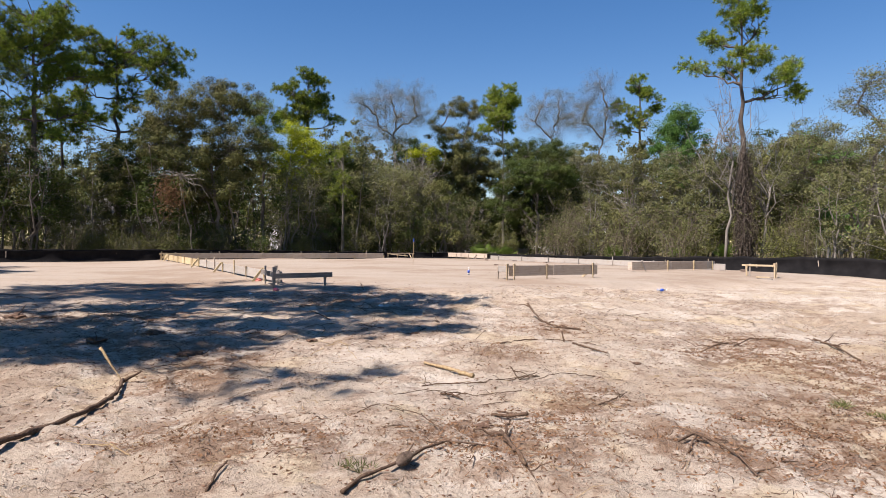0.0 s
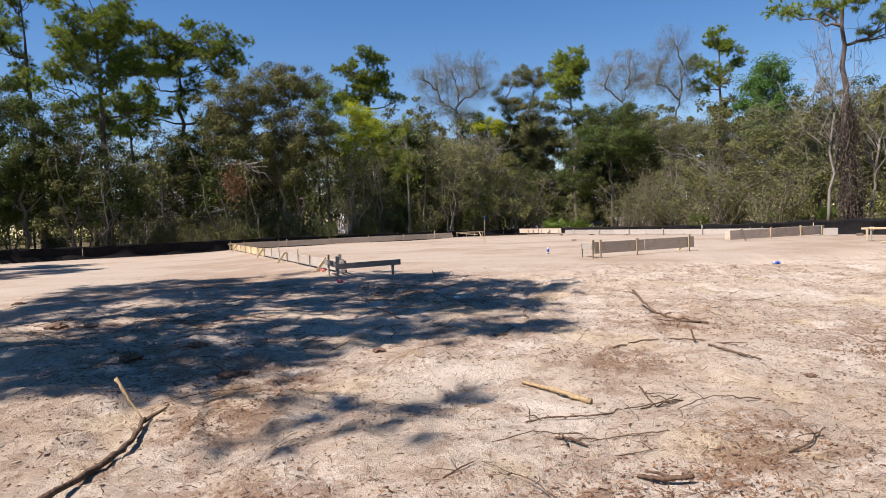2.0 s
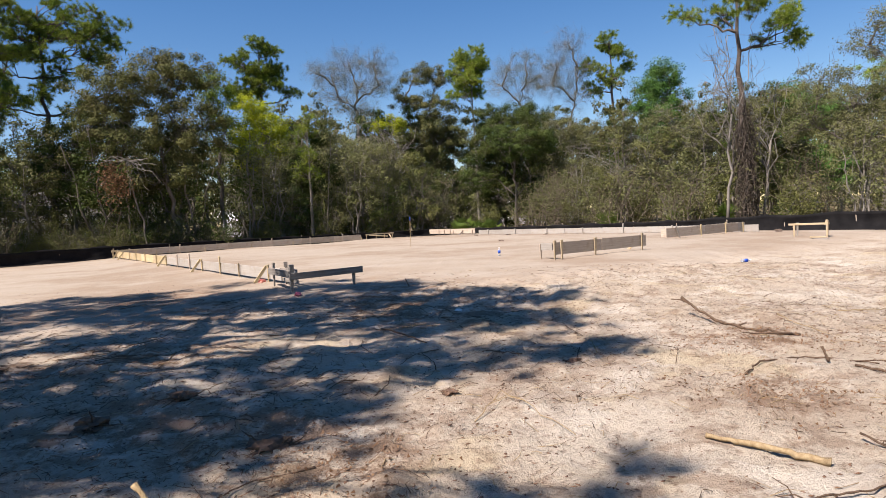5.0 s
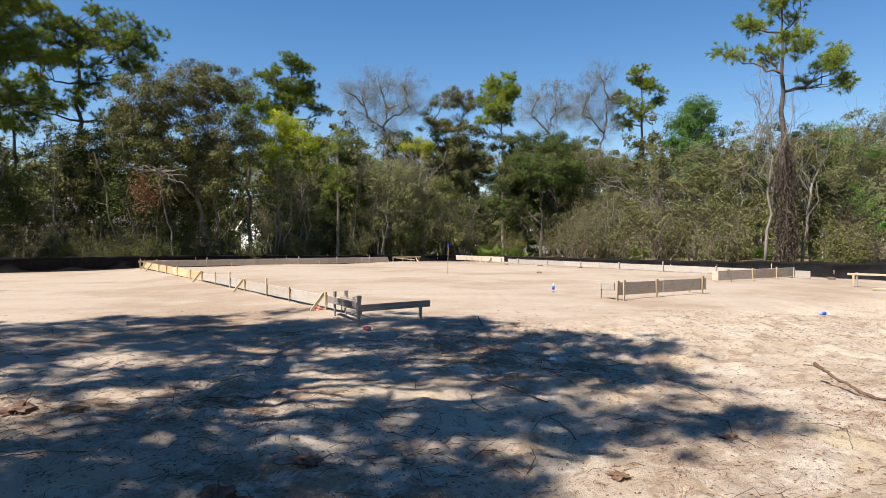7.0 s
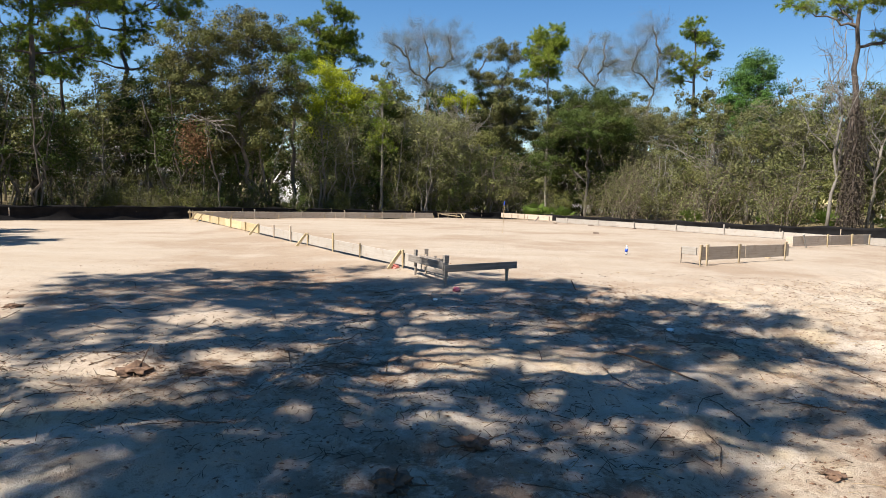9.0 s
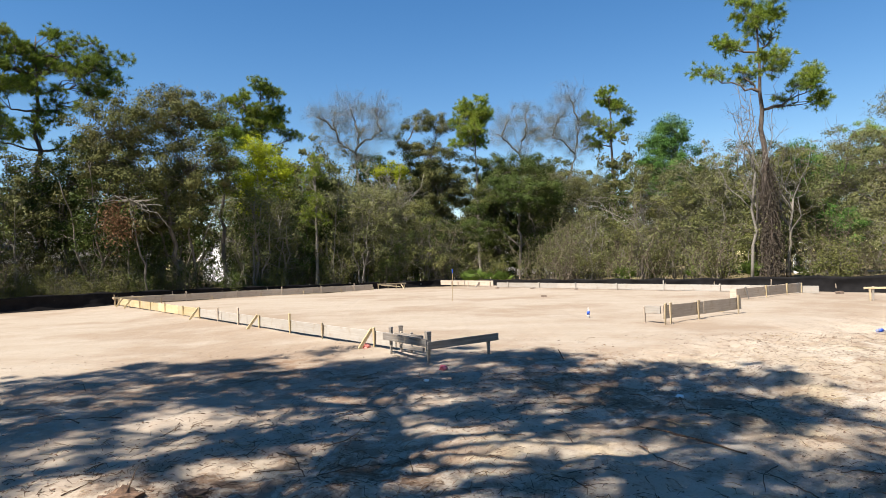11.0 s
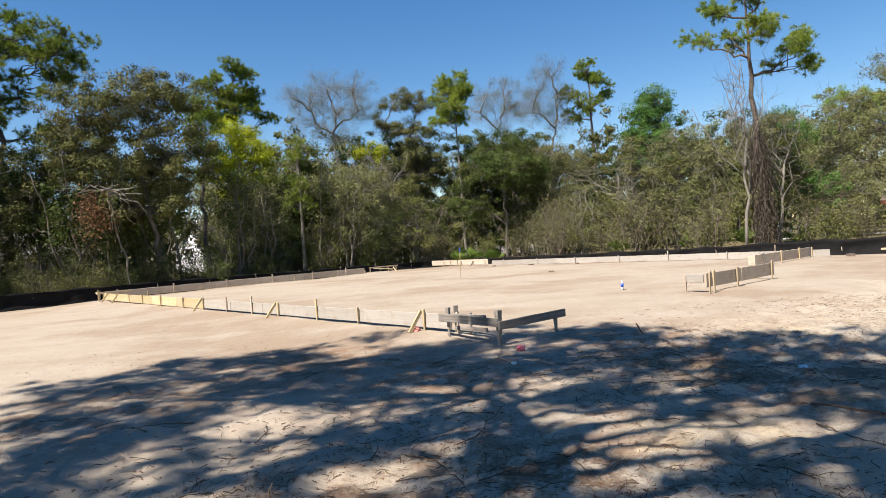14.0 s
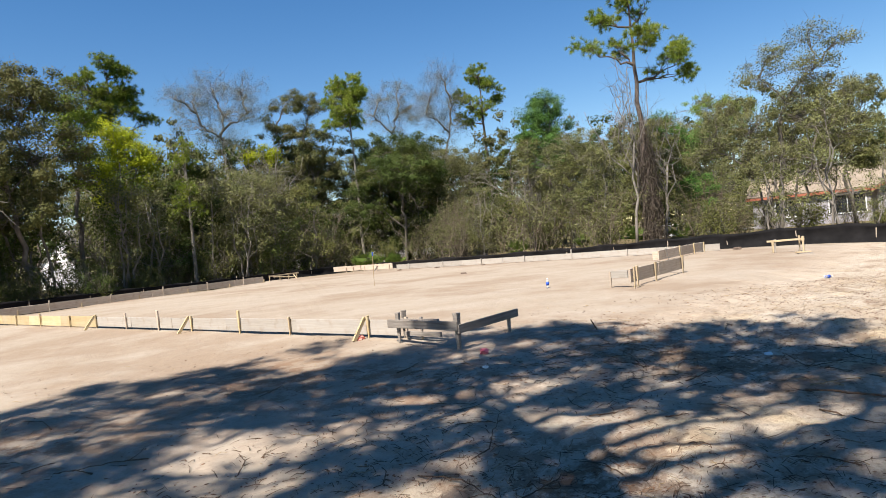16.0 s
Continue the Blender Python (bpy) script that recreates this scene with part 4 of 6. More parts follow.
pine(-26.9, 34.8, [(-0.1, -0.1, 14.9, 2.1, 1.2), (-1.1, -0.8, 13.1, 1.7, 1.2), (1.0, 0.7, 13.9, 1.2, 1.2), (-0.5, -0.4, 11.3, 1.9, 1.1), (0.7, 0.5, 10.8, 1.5, 0.9), (-1.0, -0.8, 8.8, 1.3, 0.8), (0.2, 0.1, 12.9, 1.7, 1.0), (1.3, 1.0, 12.6, 1.1, 0.8), (2.2, 1.4, 11.6, 1.2, 0.6), (-2.2, -1.4, 10.3, 1.3, 0.7), (1.8, 1.2, 9.2, 1.1, 0.6), (0.4, 0.2, 7.6, 1.2, 0.6)], "")
pine(-29.2, 40.6, [(-0.3, -0.3, 10.8, 1.7, 1.0), (-1.4, -1.0, 9.1, 1.5, 1.0), (1.0, 0.7, 9.8, 1.1, 0.9), (0.1, 0.0, 8.5, 1.3, 0.7)], "")
pine(-31.9, 35.2, [(-0.5, -0.5, 15.8, 1.5, 1.3), (-0.9, -0.9, 13.2, 1.3, 1.3), (-0.3, -0.3, 10.9, 1.3, 0.9), (-0.8, -0.8, 8.9, 1.2, 0.8)], "")
pine(-15.2, 51.0, [(-0.1, -0.0, 14.5, 1.2, 0.6), (-1.2, -0.4, 13.5, 1.2, 0.7), (0.7, 0.2, 12.8, 1.0, 0.7), (-0.3, -0.1, 11.7, 1.5, 0.8), (-1.6, -0.5, 11.4, 0.9, 0.7), (1.9, 0.6, 11.3, 0.5, 0.5), (-0.4, -0.1, 12.7, 1.1, 0.7)], "", per_area=85.0)
pine(0.9, 54.5, [(-0.3, -0.0, 14.1, 1.0, 0.6), (0.6, 0.0, 13.3, 0.8, 0.6), (-1.0, -0.0, 13.1, 0.7, 0.6), (-0.2, -0.0, 12.1, 1.3, 0.7), (-0.6, -0.0, 11.2, 1.3, 0.6), (0.2, 0.0, 13.2, 0.9, 0.7)], "slim", per_area=90.0)
pine(13.1, 58.4, [(-0.3, 0.1, 15.8, 1.1, 0.7), (0.4, -0.1, 14.8, 1.0, 0.7), (-1.6, 0.3, 13.6, 0.9, 0.6), (1.2, -0.3, 13.4, 0.7, 0.6), (-0.3, 0.1, 12.7, 1.3, 0.6), (-1.1, 0.2, 11.7, 1.0, 0.5)], "", per_area=75.0)
pine(-10.2, 43.0, [(-0.0, -0.0, 7.7, 0.3, 0.6), (-0.1, -0.0, 6.8, 0.4, 0.5), (-0.0, -0.0, 5.7, 0.5, 0.5), (-0.1, -0.0, 4.6, 0.6, 0.5)], "slim")
oak(-16.4, 37.7, [(-2.8, -1.4, 9.0, 1.9, 1.5), (-0.8, -0.4, 9.9, 1.9, 1.1), (0.9, 0.4, 9.9, 1.5, 1.3), (-1.9, -0.9, 6.9, 2.3, 1.5), (0.4, 0.2, 7.0, 2.3, 1.8), (-3.2, -1.6, 7.1, 1.4, 1.3), (-1.1, -0.5, 4.5, 2.1, 1.3)], "olive")
oak(-15.3, 41.4, [(-0.4, -0.2, 10.2, 0.9, 0.9), (0.1, 0.1, 8.9, 1.0, 1.1), (0.3, 0.1, 7.2, 0.8, 1.2)], "fresh")
oak(-22.5, 37.8, [(0.4, 0.2, 7.0, 1.4, 1.4), (0.1, 0.0, 4.6, 1.4, 1.4), (-1.1, -0.7, 5.6, 1.2, 1.1), (1.4, 0.8, 3.9, 1.4, 1.2)], "dark")
oak(-28.6, 30.4, [(-0.6, -0.4, 8.6, 1.7, 1.1), (1.2, 0.6, 7.6, 1.6, 1.2), (-1.8, -1.0, 6.8, 1.6, 1.2), (0.2, 0.2, 5.6, 1.8, 1.3), (1.6, 0.8, 4.4, 1.4, 1.1), (-1.2, -0.6, 3.8, 1.5, 1.2)], "dark")
oak(-13.3, 44.2, [(-0.8, -0.3, 8.8, 1.2, 0.8), (0.1, 0.0, 7.6, 1.3, 0.9), (-1.2, -0.4, 6.9, 0.9, 0.8), (0.8, 0.3, 6.4, 0.8, 0.8), (-0.6, -0.2, 5.6, 0.9, 0.5)], "yellow", None, 1.5)
oak(-9.5, 44.2, [(-0.2, -0.0, 6.9, 0.7, 1.3), (0.1, 0.0, 4.5, 0.9, 1.6), (-1.6, -0.4, 4.7, 0.9, 1.4), (-0.7, -0.2, 2.7, 1.2, 1.4)], "dark")
oak(-8.1, 54.7, [(-1.0, -0.2, 14.1, 1.6, 0.8), (1.0, 0.2, 14.0, 1.4, 0.8), (-2.4, -0.5, 13.1, 1.4, 0.8), (-3.6, -0.7, 13.3, 1.1, 0.6), (0.0, 0.0, 12.4, 1.8, 1.0), (-1.9, -0.4, 11.3, 1.4, 1.0), (1.7, 0.3, 12.4, 0.9, 0.8), (-0.5, -0.1, 10.2, 1.4, 1.0)], "bare")
oak(-7.4, 45.7, [(-1.3, -0.2, 6.0, 1.2, 1.1), (0.4, 0.1, 5.7, 1.5, 1.2), (-0.4, -0.1, 4.0, 1.7, 1.2), (1.9, 0.3, 4.8, 1.2, 1.4)], "grey")
oak(-5.4, 54.1, [(-0.6, -0.1, 9.0, 1.2, 0.5), (-1.4, -0.2, 8.6, 0.7, 0.4), (0.1, 0.0, 8.2, 0.5, 0.6)], "yellow", None, 1.5)
oak(-3.7, 56.3, [(-0.1, -0.0, 13.2, 1.4, 0.8), (1.7, 0.1, 12.7, 1.1, 1.0), (-1.1, -0.1, 11.2, 1.4, 1.0), (0.9, 0.1, 10.2, 1.8, 1.3), (-0.6, -0.1, 8.2, 1.6, 1.5), (1.9, 0.1, 7.7, 1.8, 1.7), (0.5, 0.0, 5.2, 1.8, 1.9), (-1.5, -0.2, 3.6, 1.6, 1.7)], "olive")
oak(3.6, 51.5, [(-1.0, 0.0, 8.6, 1.8, 1.1), (1.0, -0.4, 8.4, 1.6, 1.2), (-1.9, -1.0, 7.0, 1.4, 1.2), (0.4, -2.4, 6.9, 1.8, 1.0), (1.9, -1.6, 6.6, 1.3, 1.2), (-0.6, -3.8, 6.0, 1.5, 0.9), (-2.6, 1.0, 4.6, 1.5, 1.5), (2.7, 2.0, 5.0, 1.4, 1.4), (0.3, 1.6, 6.8, 2.0, 1.2)], "dark")
oak(4.4, 59.0, [(-1.8, 0.0, 5.6, 2.0, 1.5), (1.6, 0.2, 5.4, 2.0, 1.5), (-1.6, -0.6, 2.6, 2.0, 1.7), (1.4, -0.4, 2.4, 2.0, 1.7), (0.0, -0.8, 1.4, 1.8, 1.1)], "dark", None, 1.2)
oak(5.8, 60.3, [(-1.4, 0.1, 14.2, 1.2, 0.9), (0.1, -0.0, 14.7, 1.2, 0.7), (1.2, -0.1, 13.4, 1.2, 1.1), (-2.5, 0.1, 12.9, 1.0, 0.9), (-0.4, 0.0, 12.2, 1.5, 0.9)], "bare")
oak(9.4, 58.0, [(-0.1, 0.0, 15.5, 1.2, 0.8), (-1.1, 0.1, 13.7, 1.2, 1.1), (0.6, -0.1, 13.4, 1.0, 1.1), (-1.6, 0.2, 12.2, 1.2, 1.1), (0.4, -0.1, 11.3, 1.2, 1.1)], "bare")
oak(13.9, 47.9, [(-0.1, 0.0, 10.8, 1.0, 0.5), (0.5, -0.1, 10.2, 0.9, 0.7), (-0.9, 0.2, 9.6, 0.9, 0.8), (0.3, -0.1, 8.9, 1.3, 0.8), (-1.2, 0.3, 8.3, 0.8, 0.7), (-0.1, 0.0, 7.6, 1.4, 0.9), (-0.1, 0.0, 6.2, 1.3, 0.9)], "green", None, 1.6)
oak(8.7, 53.0, [(-1.0, 0.1, 7.7, 1.5, 1.3), (0.8, -0.1, 6.8, 1.7, 1.3), (-0.5, 0.1, 4.9, 1.7, 1.5), (1.5, -0.2, 4.0, 1.7, 1.6), (-1.9, 0.2, 5.9, 1.0, 1.6)], "grey")
oak(11.5, 40.3, [(-1.4, 0.3, 5.5, 1.4, 1.1), (0.3, -0.1, 6.1, 1.4, 0.9), (1.5, -0.4, 5.4, 1.2, 1.1), (-0.7, 0.2, 3.7, 1.5, 1.3), (1.2, -0.3, 3.3, 1.5, 1.3), (-2.0, 0.4, 2.6, 1.2, 1.3), (2.5, -0.7, 4.0, 1.0, 1.4)], "grey")
oak(18.8, 42.2, [(-1.1, 0.4, 6.4, 1.3, 1.1), (0.1, -0.0, 7.1, 1.3, 1.0), (-0.8, 0.3, 4.6, 1.5, 1.5), (0.8, -0.3, 4.9, 1.5, 1.5), (-1.4, 0.5, 2.8, 1.3, 1.4), (0.4, -0.2, 2.6, 1.5, 1.2)], "olive")
oak(22.3, 45.0, [(-0.7, 0.3, 8.0, 1.4, 0.9), (0.2, -0.1, 6.7, 1.6, 1.2), (-0.3, 0.2, 4.4, 1.6, 1.7), (0.9, -0.4, 3.2, 1.6, 1.5)], "green")
oak(18.1, 31.0, [(1.3, -1.2, 9.6, 1.0, 0.5), (2.2, -2.2, 9.2, 0.8, 0.4), (0.0, -0.0, 8.9, 1.0, 0.6), (-0.3, 0.3, 8.0, 1.0, 0.6), (1.3, -1.3, 7.9, 1.3, 0.8), (0.6, -0.6, 7.0, 1.1, 0.6), (1.1, -1.0, 5.7, 1.4, 0.9), (-0.6, 0.6, 5.8, 1.4, 1.1), (0.1, -0.1, 4.1, 1.4, 1.1), (1.3, -1.2, 3.6, 1.3, 1.1), (-1.0, 0.9, 3.8, 1.1, 1.3), (-1.8, 1.7, 6.6, 1.2, 0.9), (-2.2, 2.0, 4.9, 1.2, 1.0), (2.4, -2.2, 6.6, 1.1, 0.8), (2.2, -2.0, 5.0, 1.2, 0.9)], "grey", BARK_OAK, 1.25, 0.088)
oak(25.4, 33.4, [(-1.6, 1.4, 7.6, 1.5, 1.0), (-2.2, 1.9, 5.2, 1.5, 1.2), (0.3, -0.4, 6.9, 1.4, 1.2), (-0.4, 0.4, 5.3, 1.4, 1.2), (0.6, -0.6, 4.6, 1.4, 1.5)], "olive")
oak(25.0, 46.1, [(-1.0, 0.7, 7.1, 2.0, 1.8), (0.8, -0.6, 6.3, 2.0, 1.6), (1.4, -1.1, 3.3, 2.0, 1.8), (-0.3, 0.2, 3.2, 1.6, 1.8)], "grey")
oak(38.2, 61.1, [(-0.2, 0.2, 12.7, 2.0, 0.8), (2.2, -1.8, 11.8, 1.5, 0.9), (1.1, -0.9, 10.8, 2.5, 1.1)], "fresh")


def shade_pine():
    """The pine beside the way, whose crown shades the sand; its masses are set by where their shade falls."""
    spots = [(-9.0, 12.4, 12.2), (-8.2, 13.1, 12.6), (-6.9, 13.0, 12.4), (-7.2, 11.4, 11.5), (-6.0, 12.6, 12.6), (-5.0, 13.7, 12.8), (-4.5, 12.6, 13.0),
             (-3.0, 13.0, 12.5), (-1.9, 13.1, 12.0), (-1.0, 12.2, 11.4), (0.2, 11.2, 10.8), (-2.8, 11.2, 11.6), (-1.4, 10.3, 10.8), (-0.2, 9.0, 10.2),
             (-2.4, 8.6, 10.2), (-0.7, 8.2, 9.8), (-2.1, 7.2, 9.4), (-2.9, 6.4, 9.2), (-3.7, 5.9, 9.4), (-5.9, 9.2, 10.6), (-7.3, 9.5, 10.8), (-5.6, 10.2, 11.0),
             (-8.4, 10.2, 11.2), (-5.4, 5.6, 9.6), (-6.6, 6.4, 9.8), (-5.2, 7.3, 10.0), (-4.2, 5.8, 9.4), (-3.3, 8.2, 10.2), (-3.9, 9.8, 10.8), (-0.55, 4.7, 8.7), (-4.1, 6.2, 9.3), (-1.3, 9.2, 10.3), (-2.9, 6.1, 9.1), (-5.1, 8.5, 10.2),
             (-5.3, 11.6, 11.7), (-3.2, 12.0, 12.1), (-1.6, 11.4, 11.2), (-6.4, 11.0, 11.4), (-3.5, 10.9, 11.3), (-0.6, 10.4, 10.7), (-8.9, 9.2, 10.9)]
    k = 1 / math.tan(SUN_EL)
    bx, by = -10.2, 3.7
    blobs = [(sx - SUN_TO.x * k * z - bx, sy - SUN_TO.y * k * z - by, z, 0.62 if z == 8.7 else 0.98 if sx < -4.8 and sy < 10.0 else 1.22, 0.35 if z == 8.7 else 0.62) for sx, sy, z in spots]
    stem = [(0.0, 0.0, -0.2)] + [(sx - SUN_TO.x * k * z - bx, sy - SUN_TO.y * k * z - by, z) for sx, sy, z in
                                 ((-6.7, 6.6, 6.5), (-5.6, 7.05, 7.2), (-4.4, 7.7, 8.1), (-4.15, 8.7, 8.8), (-4.2, 9.9, 9.6), (-4.5, 10.8, 10.3), (-4.1, 12.2, 11.6))]
    return pine(bx, by, blobs, "tall", "tall longleaf pine beside the cleared lot, shading the sand", needles=30, leader=stem, per_area=45.0, limb_r=0.30)


shade_pine()
# three more pines, out of view to the left, added for the shade they cast
for x, y in ((-23.2, 12.5), (-26.5, 16.5), (-28.0, 9.0)):
    pine(x, y, [(0, 0, 13.0, 1.6, 0.9), (-1.2, 0.5, 12.0, 1.5, 0.8), (1.3, -0.4, 11.4, 1.5, 0.8), (0.2, 1.2, 10.6, 1.6, 0.8), (-0.6, -1.2, 9.9, 1.4, 0.7)], "")


# vine tangle round the foot of the big pine, and its bare dead branches
def tangle(x, y, height_, label):
    rng = np.random.default_rng(77)
    ob = thing("vine_tangle", x, y, float(lay(x, y)[0]), 0, label, "vine")
    w = Wood()
    C = []
    for k in range(260):
        a, r = rng.uniform(0, 6.28), rng.uniform(0.15, 0.62)
        h = rng.uniform(0.3, 1.0) * height_
        p = np.array([math.cos(a) * r * 0.4, math.sin(a) * r * 0.4, h])
        e = np.array([math.cos(a) * r * 1.2, math.sin(a) * r * 1.2, max(0.0, h - rng.uniform(1.5, 4.0))])
        w.add(polyline(rng, p, e, 0.018, 0.010, 5, 0.10))
        C.append(p + (e - p) * rng.uniform(0, 1, (30, 1)) + rng.normal(0, 0.16, (30, 3)))
    under("vine_stem", w.mesh("vine_stem", BARK_PINE, 3), ob, kind="stuff")
    under("foliage", fast_mesh("foliage", *leaf_blades(rng, np.concatenate(C), 0.085), LEAF["vine"]), ob, kind="stuff")


tangle(14.4, 36.3, 6.6, "dry brown vines hanging round a pine trunk")


def dead_tree(x, y, h, spread, label, seed, twigs=7, stem=BARK_PALE):
    """A bare tree that forks upwards."""
    rng = np.random.default_rng(seed)
    ob = thing("dead_tree", x, y, float(lay(x, y)[0]) - 0.1, 0, label, "tree", "bare trees")
    t = Wood()
    trunk = polyline(rng, (0, 0, 0), (spread * 0.15, 0, h * 0.55), 0.095, 0.05, 6, 0.04)
    under("trunk", skin_mesh("trunk", [trunk], stem, 7), ob)
    for k in range(9):
        a = trunk[1][rng.integers(2, 6)]
        e = np.array([rng.normal(0, spread * 0.5), rng.normal(0, spread * 0.4), h * rng.uniform(0.7, 1.0)])
        limb = polyline(rng, a, e, 0.036, 0.012, 7, 0.13)
        under("limb", skin_mesh("limb", [limb], BARK_PALE, 5), ob)
        for _ in range(twigs):
            b = limb[1][rng.integers(1, 7)]
            f = b + rng.normal(0, 0.7, 3) + np.array([0, 0, 0.4])
            tw = polyline(rng, b, f, 0.013, 0.005, 3, 0.14)
            t.add(tw)
            for _ in range(4):
                t.add(polyline(rng, tw[1][1], f + rng.normal(0, 0.4, 3), 0.009, 0.004, 2, 0.15))
    under("branchwork", t.mesh("branchwork", BARK_PALE, 3), ob, kind="stuff")


dead_tree(13.4, 36.4, 10.8, 2.6, "bare grey tree leaning beside the tall pine", 5)
dead_tree(15.4, 36.6, 8.2, 3.2, "bare pale tree with curved branches", 6)
dead_tree(10.4, 43.0, 5.6, 3.0, "tangle of bare grey branches in the undergrowth", 9, 10)
dead_tree(-6.0, 47.0, 8.5, 3.0, "thin bare grey tree", 10)

# a clump of dead brown leaves hanging in the broken branches
rng = np.random.default_rng(3)
ob = thing("dead_branch", -18.5, 35.0, 0.0, 0, "broken oak branch with dead brown leaves", "branch")
w = Wood()
for _ in range(24):
    w.add(polyline(rng, (0.6, 0, 5.0), np.array([rng.normal(0.5, 0.9), rng.normal(0, 0.4), rng.uniform(3.0, 5.4)]), 0.03, 0.008, 5, 0.14))
under("stem", skin_mesh("stem", [polyline(rng, (1.2, 0.6, -0.1), (0.6, 0, 5.0), 0.055, 0.035, 8, 0.05)], BARK_OAK, 6), ob)
under("branchwork", w.mesh("branchwork", BARK_PALE, 4), ob, kind="stuff")
under("foliage", fast_mesh("foliage", *leaf_blades(rng, np.array([0, 0, 3.9]) + rng.normal(0, 1, (1500, 3)) * np.array([0.40, 0.3, 0.55]), 0.10), LEAF["brown"]), ob, kind="stuff")

# ---------------------------------------------------------------- undergrowth


def shrub(kind, h, seed, stems=13, per=36):
    """A many-stemmed bush: bare thin stems below, leaves above."""
    rng = np.random.default_rng(seed)
    ob = thing("shrub", 0, 0, 0, 0, {"olive": "olive-green bush in the undergrowth", "dark": "dark green bush in the undergrowth", "grey": "twiggy grey-green bush in the undergrowth",
                                      "green": "green bush in the undergrowth"}[kind], "bush", "undergrowth bushes")
    w, C, N = Wood(), [], []
    for _ in range(stems):
        a = np.array([rng.normal(0, 0.35), rng.normal(0, 0.35), -0.05])
        e = np.array([rng.normal(0, 0.26 * h), rng.normal(0, 0.26 * h), h * rng.uniform(0.55, 1.0)])
        limb = polyline(rng, a, e, 0.03, 0.010, 6, 0.10)
        w.add(limb)
        for _ in range(8):
            b = limb[1][rng.integers(1, 6)]
            f = b + rng.normal(0, 0.16 * h, 3)
            f[2] = abs(f[2])
            w.add(polyline(rng, b, f, 0.011, 0.005, 2, 0.15))
            o = rng.normal(0, 1, (per if kind != "grey" else per // 3, 3))
            C.append(f + o * np.array([0.22, 0.22, 0.18]))
            N.append(o + 0.5 * f / h)
    under("branchwork", w.mesh("branchwork", BARK_TWIG if kind == "grey" else BARK_OAK, 3), ob, kind="stuff")
    C = np.concatenate(C)
    C[:, 2] = np.abs(C[:, 2])
    under("foliage", fast_mesh("foliage", *leaf_blades(rng, C, 0.10, np.concatenate(N)), LEAF[kind]), ob, kind="stuff")
    return ob


protos = [shrub("dark", 3.2, 1), shrub("olive", 4.0, 2), shrub("grey", 4.2, 3), shrub("olive", 2.6, 4), shrub("grey", 5.0, 5, 20), shrub("dark", 4.5, 6, 18)]
rr = random.Random(11)


def gable_gap(x, y):
    """True where a plant would hide the white gable or keep the sun from it."""
    t = min(1.0, max(0.0, ((x + 24.7) * -3.8 + (y - 72.0) * -3.2) / 24.7))
    return math.hypot(x + 24.7 + 3.8 * t, y - 72.0 + 3.2 * t) < 2.6 or (y > 12 and abs(x + 24.7 - (72.0 - y) * 0.285) < 1.6)


def pine_foot(x, y):
    """True before the foot of the vine-hung pine."""
    t = min(1.0, max(0.0, ((14.4 - x) * 0.47 + (36.3 - y) * 0.88) / 9.0))
    return math.hypot(x - 14.4 + 4.2 * t, y - 36.3 + 7.9 * t) < 1.9


def hollow(x, y):
    """True in the dark opening under the dense oak."""
    return abs(x - 4.0) < 2.1 and 40 < y < 55


used = set()
for k in range(125):
    u = -24 + 48 * k / 124 + rr.uniform(-0.5, 0.5)
    v = 25.2 + rr.uniform(0, 4.5) + (4.5 if k % 3 == 0 else 0) + (0 if u < 20 else -2 * (u - 20))
    i = rr.choice((0, 5, 0, 5, 2, 0, 5) if u < -4 else (0, 1, 2, 5, 3, 0, 5) if u < 5 else (1, 2, 5, 4, 1, 4, 0))
    x, y = at_house(u, v)
    s = rr.uniform(0.28, 0.55) if u < -3 else rr.uniform(0.35, 0.75) if u < 9 else rr.uniform(0.5, 0.95)
    if (u < 9 and k % 4 == 3) or (u < -3 and k % 2) or (u > 6 and k % 3 == 1) or gable_gap(x, y) or hollow(x, y) or pine_foot(x, y):
        continue
    if -1.2 < x < 2.2 and y < 55:
        y += 11
    m = pose(x, y, float(lay(x, y)[0]), 0, 0, rr.uniform(0, 360)) @ Matrix.Diagonal((s, s, s * rr.uniform(0.85, 1.1), 1))
    if i not in used:
        used.add(i)
        protos[i].matrix_basis = m
    else:
        cp = copy_thing(protos[i], Matrix())
        cp.matrix_basis = m
for k in range(46):
    v = 23 - 42 * k / 45 + rr.uniform(-0.5, 0.5)
    u = 23.0 + rr.uniform(0, 5.0) + (2.0 if v < 2 else 0)
    if v < 3 and k % 4 == 1:
        continue
    i = rr.choice((1, 2, 4, 3, 4, 2))
    x, y = at_house(u, v)
    if pine_foot(x, y):
        continue
    s = rr.uniform(0.6, 1.0) * (0.75 if v < 3 else 1.0)
    cp = copy_thing(protos[i], Matrix())
    cp.matrix_basis = pose(x, y, float(lay(x, y)[0]), 0, 0, rr.uniform(0, 360)) @ Matrix.Diagonal((s, s, s, 1))
for i in range(len(protos)):
    if i not in used:
        x, y = at_house(-10 + i, 33)
        protos[i].matrix_basis = pose(x, y, float(lay(x, y)[0]))

for x, y, s, i in ((25.3, 30.6, 0.62, 5), (26.2, 29.9, 0.6, 5), (20.5, 34.6, 0.5, 3), (17.6, 37.0, 0.55, 1), (19.2, 35.2, 0.45, 2)):
    copy_thing(protos[i], Matrix()).matrix_basis = pose(x, y, float(lay(x, y)[0]), 0, 0, 70 * s) @ Matrix.Diagonal((s, s, s, 1))

